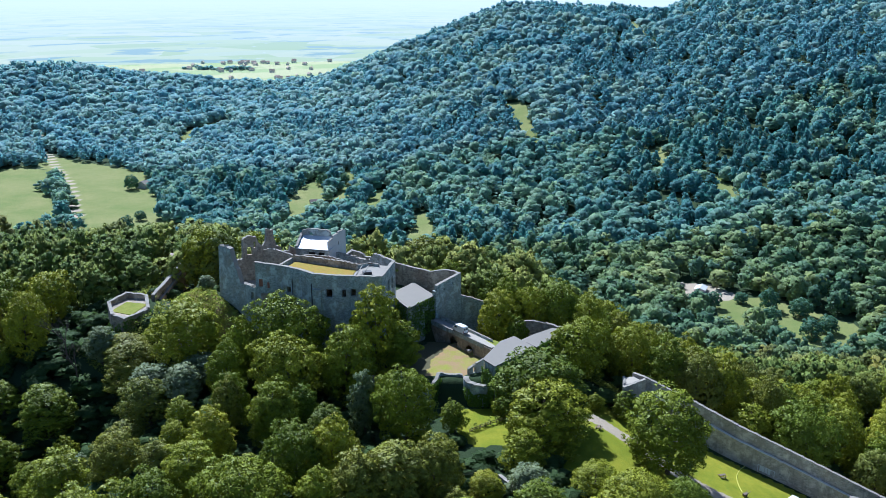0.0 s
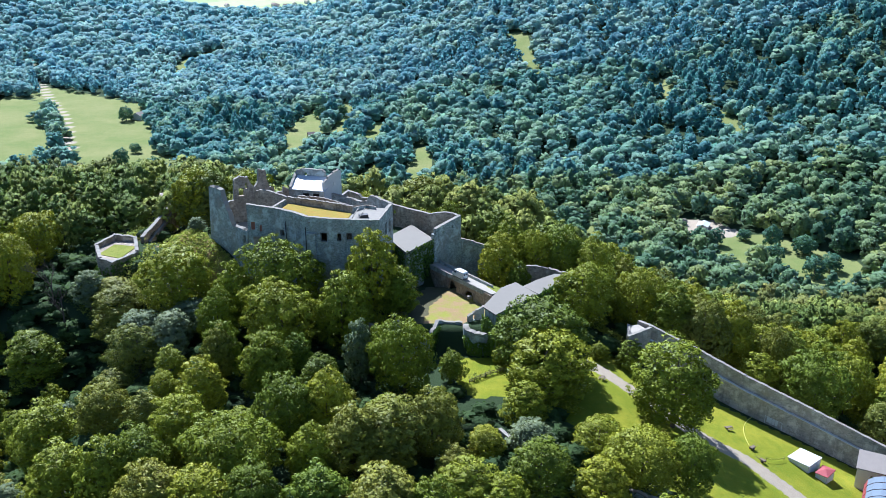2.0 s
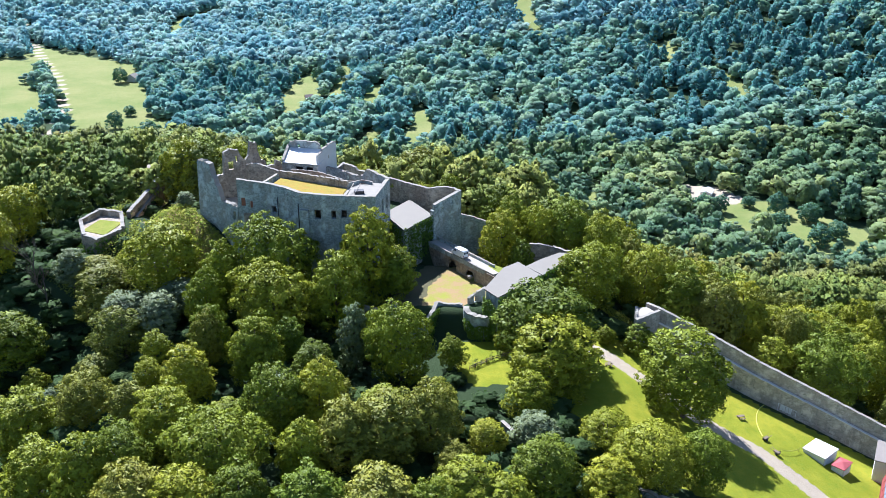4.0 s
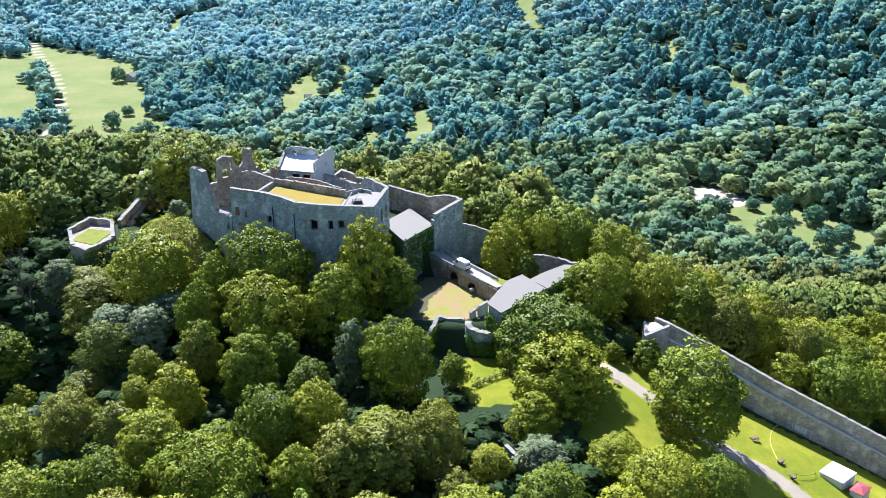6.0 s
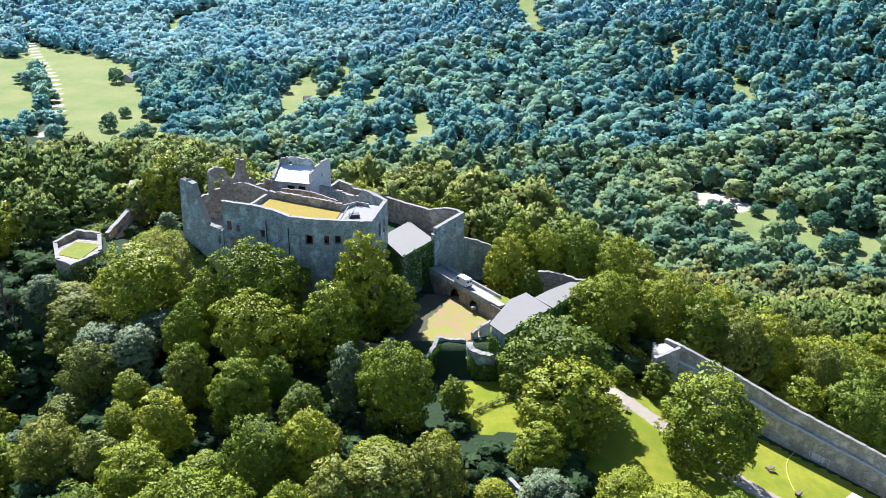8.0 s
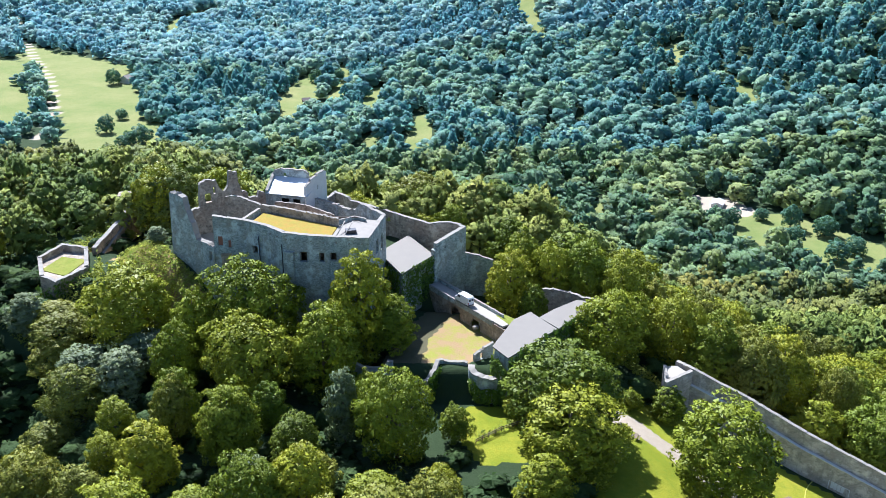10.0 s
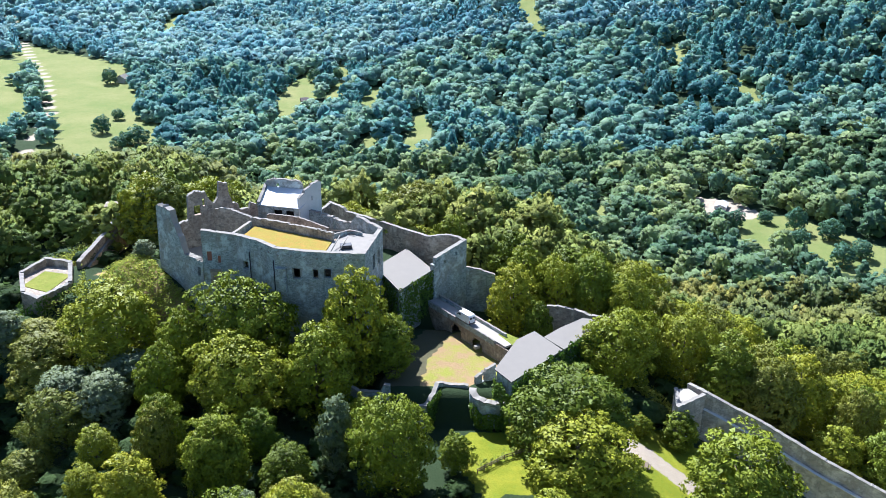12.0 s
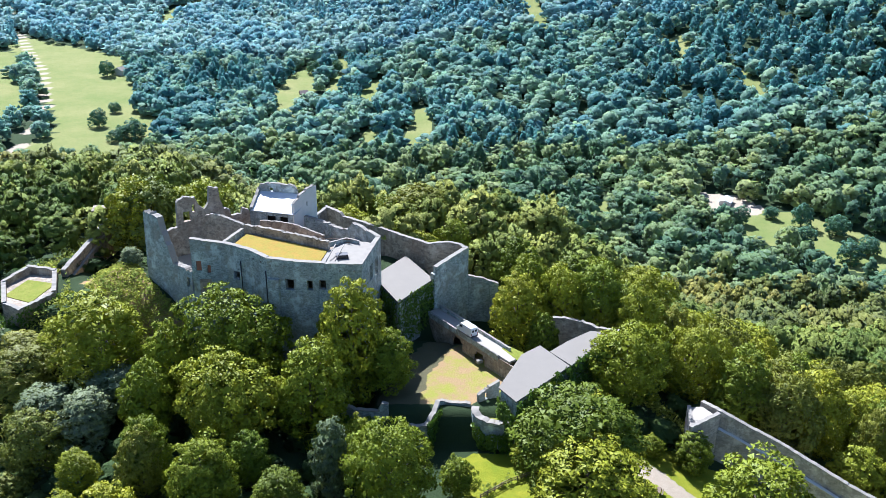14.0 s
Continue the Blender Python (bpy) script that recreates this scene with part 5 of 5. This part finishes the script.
# ---- timber fence by the lower lawn ----
fence = base("rail_fence", (31, -39.5, -19.4), "weathered timber rail fence beside the lower lawn", "fence")
rail = [(24.9, -44.6), (30.5, -39.8), (37.4, -36.2), (42.0, -31)]
for (x0, y0), (x1, y1) in zip(rail, rail[1:]):
    za, zb = float(ground_height(x0, y0)), float(ground_height(x1, y1))
    for up in (0.55, 1.05):
        put("rail", rod("rail", TIMBER, (x0, y0, za + up), (x1, y1, zb + up), 0.09, sides=6), fence)
    for k in range(4):
        x, y = x0 + (x1 - x0) * k / 4, y0 + (y1 - y0) * k / 4
        z = float(ground_height(x, y))
        put("post", rod("post", TIMBER, (x, y, z - 0.3), (x, y, z + 1.2), 0.1, sides=6), fence)
old = base("old_wall", (35, -76, -19), "low broken stone wall among the trees", "wall", kind="structure")
wall("wall_run", [(30.6, -71, -16.6), (34, -77.6, -16.8), (38.5, -79.8, -17.2)], -21, 0.8, parent=old, rough=0.2, seed=91, cap=0.25)
wall("wall_run", [(48.5, -89.6, -16.6), (58.5, -95.4, -17.4), (64, -97, -18.4)], -23, 0.8, parent=old, rough=0.2, seed=92, cap=0.25)

# ---- van on the bridge ----
WHITE_PAINT = plain("white_van_paint", (0.80, 0.80, 0.79), 0.25, wear=0.06, scale=0.8)
GLASS = plain("dark_glass", (0.02, 0.025, 0.03), 0.08, wear=0.1)
RUBBER = plain("black_rubber", (0.025, 0.025, 0.025), 0.85)
STEEL = plain("grey_steel", (0.45, 0.45, 0.46), 0.35, 0.9)
LAMP_RED = plain("red_lamp_glass", (0.35, 0.02, 0.02), 0.2)
LAMP_CLEAR = plain("clear_lamp_glass", (0.75, 0.76, 0.75), 0.15)
PLASTIC = plain("black_plastic", (0.05, 0.05, 0.05), 0.6)


def van_at(p, heading):
    van = base("van", p, "white high-roofed delivery van on the bridge", "van")
    m = Matrix.Translation(p) @ pose(0, 0, 0, 0, 0, heading)

    def add(name, me, parent=van, label=""):
        ob = new(name, me)
        ob.parent = parent
        return tagged(ob, label)

    def local(name, material, size, at, bevel=0.03, turn=(0, 0, 0)):
        return box(name, material, size, pose(0, 0, 0, 0, 0, heading) @ pose(*at, *turn), bevel)

    # the body's side outline, front towards +x, carried across the width
    side = [(-2.65, 0.38), (-2.7, 1.4), (-2.6, 2.35), (-2.4, 2.5), (1.05, 2.5), (1.35, 2.38), (1.95, 1.5), (2.6, 1.22), (2.72, 0.9), (2.7, 0.38)]
    bm = bmesh.new()
    rows = []
    for y, inset in ((-1.0, 0.07), (-0.93, 0.0), (0.93, 0.0), (1.0, 0.07)):
        rows.append([bm.verts.new((x * (1 - inset * 0.3), y * (1 if z < 1.4 else 0.93), z - (inset if z > 2 else -inset * 0.5 if z < 0.6 else 0))) for x, z in side])
    for r0, r1 in zip(rows, rows[1:]):
        for i in range(len(side)):
            j = (i + 1) % len(side)
            bm.faces.new((r0[i], r0[j], r1[j], r1[i]))
    bm.faces.new(rows[0][::-1]), bm.faces.new(rows[-1])
    bm.transform(pose(0, 0, 0, 0, 0, heading))
    body = add("body", bm_mesh("body", bm, WHITE_PAINT, 0.03), label="white painted steel body")

    add("windscreen", box("windscreen", GLASS, (0.04, 1.55, 0.95), pose(0, 0, 0, 0, 0, heading) @ pose(1.93, 0, 1.52, 0, -34, 0), 0.01), label="dark windscreen")
    for s in (-1, 1):
        add("side_window", local("side_window", GLASS, (0.85, 0.04, 0.55), (1.0, s * 0.965, 1.5), 0.01), label="dark cab window")
        add("mirror", local("mirror", PLASTIC, (0.16, 0.22, 0.3), (1.6, s * 1.12, 1.4)))
        add("rear_window", local("rear_window", GLASS, (0.04, 0.6, 0.55), (-2.68, s * 0.42, 1.45), 0.01), label="dark rear door window")
        add("tail_lamp", local("tail_lamp", LAMP_RED, (0.05, 0.16, 0.5), (-2.7, s * 0.86, 0.75), 0.01), label="red tail lamp")
        add("headlamp", local("headlamp", LAMP_CLEAR, (0.06, 0.32, 0.24), (2.69, s * 0.7, 0.82), 0.02), label="clear headlamp")
        for x in (-1.6, 1.75):
            a = Matrix.Rotation(radians(heading), 4, "Z") @ Vector((x, s * 0.74, 0.36))
            b = Matrix.Rotation(radians(heading), 4, "Z") @ Vector((x, s * 0.99, 0.36))
            wheel = add("wheel", rod("wheel", RUBBER, a, b, 0.36, sides=20), label="black rubber tyre")
            c = b + (b - a).normalized() * 0.02
            add("rim", rod("rim", STEEL, a, c, 0.2, sides=16), wheel, "grey steel rim")
    for x in (-2.72, 2.74):
        add("bumper", local("bumper", PLASTIC, (0.16, 1.9, 0.26), (x, 0, 0.36)), label="black plastic bumper")
    add("number_plate", local("number_plate", LAMP_CLEAR, (0.03, 0.52, 0.12), (-2.82, 0, 0.6), 0.005))
    return van


van_at((23.2, 0.2, DECK + 0.015), math.degrees(math.atan2(-along.y, -along.x)))

# ---- tents and things on the lawn ----
CANVAS = plain("white_canvas", (0.66, 0.66, 0.64), 0.8, wear=0.08, scale=0.7)
RED_CANVAS = plain("red_canvas", (0.33, 0.075, 0.08), 0.75, wear=0.2, scale=1.2)
YELLOW = plain("yellow_plastic", (0.62, 0.60, 0.10), 0.5)


def tent(p, turn, length, width, eave, ridge, roof_material, label):
    z = float(ground_height(*p))
    t = base("tent", (*p, z), label, "tent", "tents on the castle lawn")
    m = Matrix.Rotation(radians(turn), 4, "Z")
    h, w = length / 2, width / 2
    for x, y in ((-h, -w), (h, -w), (h, w), (-h, w)):
        v = m @ Vector((x, y, 0))
        ob = new("pole", rod("pole", STEEL, (v.x, v.y, -0.7), (v.x, v.y, eave + 0.02), 0.05))
        ob.parent = t
    for a, b in (((-h, -w), (h, -w)), ((h, -w), (h, w)), ((h, w), (-h, w)), ((-h, w), (-h, -w))):
        bm = bmesh.new()
        n = 9
        rows = []
        for k in range(n):
            x, y = a[0] + (b[0] - a[0]) * k / (n - 1), a[1] + (b[1] - a[1]) * k / (n - 1)
            sway = 0.05 * math.sin(k * 2.1)
            o = Vector((b[1] - a[1], a[0] - b[0], 0)).normalized() * (0.06 + sway)
            rows.append([bm.verts.new(m @ Vector((x + o.x * s, y + o.y * s, zz))) for s, zz in ((1, -0.7), (1, eave), (0.2, eave), (0.2, -0.7))])
        for r0, r1 in zip(rows, rows[1:]):
            for i in range(4):
                bm.faces.new((r0[i], r1[i], r1[(i + 1) % 4], r0[(i + 1) % 4]))
        ob = new("side_sheet", bm_mesh("side_sheet", bm, CANVAS))
        ob.parent = t
    bm = bmesh.new()
    o = 0.22
    low = [bm.verts.new(m @ Vector(v)) for v in ((-h - o, -w - o, eave - 0.1), (h + o, -w - o, eave - 0.1), (h + o, w + o, eave - 0.1), (-h - o, w + o, eave - 0.1))]
    mid = [bm.verts.new(m @ Vector(v)) for v in ((-h - o, -w - o, eave + 0.06), (h + o, -w - o, eave + 0.06), (h + o, w + o, eave + 0.06), (-h - o, w + o, eave + 0.06))]
    r = h - w * 0.75
    top = [bm.verts.new(m @ Vector((s * max(r, 0.08), 0, ridge))) for s in (-1, 1)]
    for i in range(4):
        bm.faces.new((low[i], low[(i + 1) % 4], mid[(i + 1) % 4], mid[i]))
    bm.faces.new((mid[0], mid[1], top[1], top[0])), bm.faces.new((mid[2], mid[3], top[0], top[1]))
    bm.faces.new((mid[1], mid[2], top[1])), bm.faces.new((mid[3], mid[0], top[0])), bm.faces.new(low[::-1])
    ob = new("roof_sheet", bm_mesh("roof_sheet", bm, roof_material))
    ob.parent = t
    return t


tent((105.4, -59.0), -50, 5.2, 5.6, 2.0, 2.3, CANVAS, "white canvas party tent with closed sides on the lawn")
tent((108.9, -63.0), -45, 2.7, 4.1, 1.9, 2.5, RED_CANVAS, "small white stall with a red canvas roof")

rack = base("drying_rack", (104.6, -42.8, -33.0), "white metal frame hung with pale cloths by the wall", "rack")
rz = float(ground_height(104.6, -42.8))
for k in range(7):
    x, y = 101.6 + 0.62 * k, -41.4 - 0.36 * k
    gz = float(ground_height(x, y))
    if k in (0, 6):
        put("post", rod("post", WHITE_PAINT, (x, y, gz - 0.2), (x, y, gz + 2.3), 0.06), rack)
    if 0 < k < 5:
        put("cloth", box("cloth", CANVAS, (0.66, 0.08, 1.5), pose(x, y, gz + 0.6, 0, 4 * math.sin(k * 2), -30), 0.03), rack, "pale hanging cloth")
put("cross_bar", rod("cross_bar", WHITE_PAINT, (101.6, -41.4, float(ground_height(101.6, -41.4)) + 2.2), (105.3, -43.6, float(ground_height(105.3, -43.6)) + 2.2), 0.05), rack)


def on_ground(pts, up=0.06):
    return [(x, y, float(ground_height(x, y)) + up) for x, y in pts]


def tube(name, pts, radius, material):
    cu = bpy.data.curves.new(name, "CURVE")
    cu.dimensions, cu.bevel_depth, cu.bevel_resolution = "3D", radius, 1
    sp = cu.splines.new("POLY")
    sp.points.add(len(pts) - 1)
    for q, p in zip(sp.points, pts):
        q.co = (*p, 1)
    cu.materials.append(material)
    return cu


def bent(a, b, sag, n=12):
    return [(a[0] + (b[0] - a[0]) * t + sag[0] * 4 * t * (1 - t), a[1] + (b[1] - a[1]) * t + sag[1] * 4 * t * (1 - t)) for t in np.linspace(0, 1, n)]


tagged(new("garden_hose", tube("garden_hose", on_ground(bent((98.6, -40.2), (92.6, -56.6), (-1.6, 0.6))), 0.09, YELLOW)), "yellow-green garden hose lying on the grass", "hose")
garland = base("pennant_rope", (97.6, -61, -31), "rope with small yellow pennants over the grass", "rope")
put("rope", tube("rope", [(x, y, float(ground_height(x, y)) + 0.9) for x, y in bent((94.8, -62.4), (100.2, -59.6), (0.3, -0.4))], 0.03, YELLOW), garland)
for k, (x, y) in enumerate(bent((94.8, -62.4), (100.2, -59.6), (0.3, -0.4), 10)):
    put("pennant", box("pennant", YELLOW, (0.3, 0.05, 0.28), pose(x, y, float(ground_height(x, y)) + 0.62, 0, 0, 27), 0.01), garland)
for x, y in ((94.8, -62.4), (100.2, -59.6)):
    z = float(ground_height(x, y))
    put("post", rod("post", TIMBER, (x, y, z - 0.2), (x, y, z + 1.0), 0.06), garland)


def barrow(x, y, turn, label):
    z = float(ground_height(x, y))
    b = base("hand_cart", (x, y, z), label, "cart")
    r = pose(0, 0, 0, 0, 0, turn)
    for name, me in (("tray", box("tray", TIMBER, (1.5, 0.8, 0.35), r @ pose(0, 0, 0.5), 0.05)),
                     ("shaft", rod("shaft", TIMBER, r @ Vector((0.5, -0.35, 0.6)), r @ Vector((1.7, -0.4, 0.9)), 0.05)),
                     ("shaft", rod("shaft", TIMBER, r @ Vector((0.5, 0.35, 0.6)), r @ Vector((1.7, 0.4, 0.9)), 0.05)),
                     ("wheel", rod("wheel", IRON, r @ Vector((-0.2, -0.5, 0.42)), r @ Vector((-0.2, -0.42, 0.42)), 0.42, sides=16)),
                     ("wheel", rod("wheel", IRON, r @ Vector((-0.2, 0.42, 0.42)), r @ Vector((-0.2, 0.5, 0.42)), 0.42, sides=16))):
        ob = new(name, me)
        ob.parent = b


barrow(92.8, -58.2, 40, "dark wooden hand cart beside the gravel path")
barrow(93.6, -63.4, 120, "dark wooden hand cart at the edge of the path")


def bench(x, y, turn):
    z = float(ground_height(x, y))
    b = base("picnic_bench", (x, y, z), "weathered timber picnic bench on the lawn", "bench")
    r = pose(0, 0, 0, 0, 0, turn)
    for name, size, at in (("top", (1.8, 0.75, 0.06), (0, 0, 0.72)), ("seat", (1.8, 0.28, 0.05), (0, 0.75, 0.43)), ("seat", (1.8, 0.28, 0.05), (0, -0.75, 0.43)),
                           ("trestle", (0.08, 1.7, 0.1), (-0.7, 0, 0.35)), ("trestle", (0.08, 1.7, 0.1), (0.7, 0, 0.35)), ("leg", (0.1, 0.1, 1.0), (-0.7, 0.4, -0.28)),
                           ("leg", (0.1, 0.1, 1.0), (-0.7, -0.4, -0.28)), ("leg", (0.1, 0.1, 1.0), (0.7, 0.4, -0.28)), ("leg", (0.1, 0.1, 1.0), (0.7, -0.4, -0.28))):
        ob = new(name, box(name, TIMBER, size, r @ pose(*at), 0.015))
        ob.parent = b


bench(89.3, -50.5, 20)
bench(58.6, -42.4, 70)

# ---- houses by the wall ----
PINK_TILE = plain("faded_roof_covering", (0.27, 0.235, 0.205), 0.85, wear=0.25, scale=0.5)
RED_BOARD = plain("dark_red_boards", (0.26, 0.055, 0.05), 0.7, wear=0.3, scale=1.0)
BLUE_PANE = plain("pale_blue_glazing", (0.17, 0.20, 0.24), 0.25, wear=0.1, scale=0.8)
annex = base("wall_house", (121, -60, -38), "small white plastered house under a faded lean-to roof", "house")
ax = Vector((math.cos(radians(-28)), math.sin(radians(-28)), 0))
ay = Vector((-ax.y, ax.x, 0))


def annex_point(u, v, z):
    p = Vector((119.0, -58.6, 0)) + ax * u + ay * v
    return (p.x, p.y, z)


wall("house_wall", [annex_point(0, -5, -31.6), annex_point(0, 0.5, -30.6)], -40, 0.3, PLASTER, parent=annex, rough=0, cap=0)
wall("house_wall", [annex_point(8, -5, -31.6), annex_point(0, -5, -31.6)], -42, 0.3, PLASTER, parent=annex, rough=0, cap=0, openings=[(4, 5.2, -34.5, -33)])
wall("house_wall", [annex_point(8, 0.5, -30.6), annex_point(8, -5, -31.6)], -42, 0.3, PLASTER, parent=annex, rough=0, cap=0)
put("roof", slab("roof", PINK_TILE, [annex_point(-0.5, -5.6, -31.5), annex_point(8.5, -5.6, -31.5), annex_point(8.5, 1.2, -30.1), annex_point(-0.5, 1.2, -30.1)], 0.25), annex, "faded pinkish roof covering")

hall = base("red_hall", (119, -72, -40), "dark red boarded hall with a rounded glazed roof", "house")
hx, hy = ax, -ay
BODY0 = Vector((116.4, -68.0, 0))
hall_p = lambda u, v, z: tuple(BODY0 + hx * u + hy * v + Vector((0, 0, z)))
wall("house_wall", [hall_p(0, 14, -33), hall_p(0, 0, -33)], -42, 0.35, RED_BOARD, parent=hall, rough=0, cap=0, openings=[(2, 3.6, -37, -34.4), (5, 6.6, -37, -34.4), (8, 9.6, -37, -34.4)])
wall("house_wall", [hall_p(0, 0, -33), hall_p(11, 0, -33)], -44, 0.35, RED_BOARD, parent=hall, rough=0, cap=0)
for k in range(8):
    a0, a1 = math.pi * k / 8, math.pi * (k + 1) / 8
    u0, z0, u1, z1 = 5.5 - 5.7 * math.cos(a0), -33 + 3.4 * math.sin(a0), 5.5 - 5.7 * math.cos(a1), -33 + 3.4 * math.sin(a1)
    for j in range(5):
        v0, v1 = -0.3 + 2.9 * j, 2.3 + 2.9 * j
        put("roof_panel", slab("roof_panel", RED_BOARD if k in (0, 7) else BLUE_PANE, [hall_p(u0, v0, z0), hall_p(u0, v1, z0), hall_p(u1, v1, z1), hall_p(u1, v0, z1)], 0.12, 0.02), hall)

# ---- bare tree in the gully ----
def bare_tree(x, y, height, seed):
    rnd = random.Random(seed)
    z = float(ground_height(x, y))
    t = base("bare_tree", (x, y, z), "leafless grey tree with thin bare branches", "tree")
    bm = bmesh.new()

    def limb(a, d, length, r, depth):
        b = a + d * length
        turn = d.to_track_quat("Z", "Y").to_matrix().to_4x4()
        bmesh.ops.create_cone(bm, cap_ends=False, segments=5, radius1=r, radius2=r * 0.6, depth=length, matrix=Matrix.Translation((a + b) / 2) @ turn)
        if depth:
            for _ in range(3 if depth > 1 else 4):
                e = (d + Vector((rnd.uniform(-.7, .7), rnd.uniform(-.7, .7), rnd.uniform(0, .5)))).normalized()
                limb(a + d * length * rnd.uniform(0.55, 1.0), e, length * rnd.uniform(0.5, 0.75), r * 0.55, depth - 1)

    limb(Vector((0, 0, -0.8)), Vector((0, 0, 1)), height * 0.42, 0.3, 4)
    ob = new("limb_work", bm_mesh("limb_work", bm, BARK, 0, True))
    ob.parent = t


bare_tree(-96, -2, 19, 3)
bare_tree(-91, -8, 16, 4)

# ---- valley: buildings ----
def far_house(p, turn, length, width, eave, ridge, wall_material, roof_material, label, group=""):
    z = float(ground_height(*p))
    h = base("house", (*p, z), label, "house", group)
    m = Matrix.Rotation(radians(turn), 4, "Z")
    a, b = length / 2, width / 2
    bm = bmesh.new()
    pts = [(-a, -b, -1), (a, -b, -1), (a, b, -1), (-a, b, -1), (-a, -b, eave), (a, -b, eave), (a, b, eave), (-a, b, eave), (-a, 0, ridge - 0.15), (a, 0, ridge - 0.15)]
    v = [bm.verts.new(m @ Vector(q)) for q in pts]
    for f in ((0, 1, 5, 4), (2, 3, 7, 6), (1, 2, 6, 9, 5), (3, 0, 4, 8, 7)):
        bm.faces.new([v[i] for i in f])
    ob = new("walls", bm_mesh("walls", bm, wall_material))
    ob.parent = h
    for s in (-1, 1):
        bm = bmesh.new()
        q = [(-a - 0.5, s * (b + 0.6), eave - 0.35), (a + 0.5, s * (b + 0.6), eave - 0.35), (a + 0.5, 0, ridge), (-a - 0.5, 0, ridge)]
        top = [bm.verts.new(m @ Vector((x, y, zz + 0.2))) for x, y, zz in q]
        low = [bm.verts.new(m @ Vector((x, y, zz))) for x, y, zz in q]
        bm.faces.new(top), bm.faces.new(low[::-1])
        for i in range(4):
            bm.faces.new((top[i], low[i], low[(i + 1) % 4], top[(i + 1) % 4]))
        ob = new("roof_slope", bm_mesh("roof_slope", bm, roof_material))
        ob.parent = h
    return h


TILE = plain("brown_roof_tiles", (0.42, 0.32, 0.27), 0.85, wear=0.3)
far_house((-146, 868), 20, 9, 7, 3, 6, TIMBER, TILE, "small wooden hut with a tiled roof in a glade")
far_house((-392, 980), 70, 26, 14, 6, 10, PLASTER, ROOF_FELT, "white farm building at the edge of the meadow")
far_house((247, 512), 65, 13, 9, 3.0, 4.4, PLASTER, ROOF_WHITE, "low white building on the gravel yard")
vill = random.Random(9)
first = far_house((-700, 3750), 10, 20, 12, 8, 13, PLASTER, TILE, "pale distant village house with a tiled roof", "houses of the village on the plain")
for _ in range(60):
    d = vill.uniform(3300, 4350)
    a = vill.choice((vill.gauss(-0.22, 0.035), vill.gauss(-0.15, 0.03), vill.uniform(-0.46, -0.3)))
    x, y = d * math.sin(a), d * math.cos(a) - 259
    copy_thing(first, pose(x, y, float(ground_height(x, y)), 0, 0, vill.uniform(0, 180)))
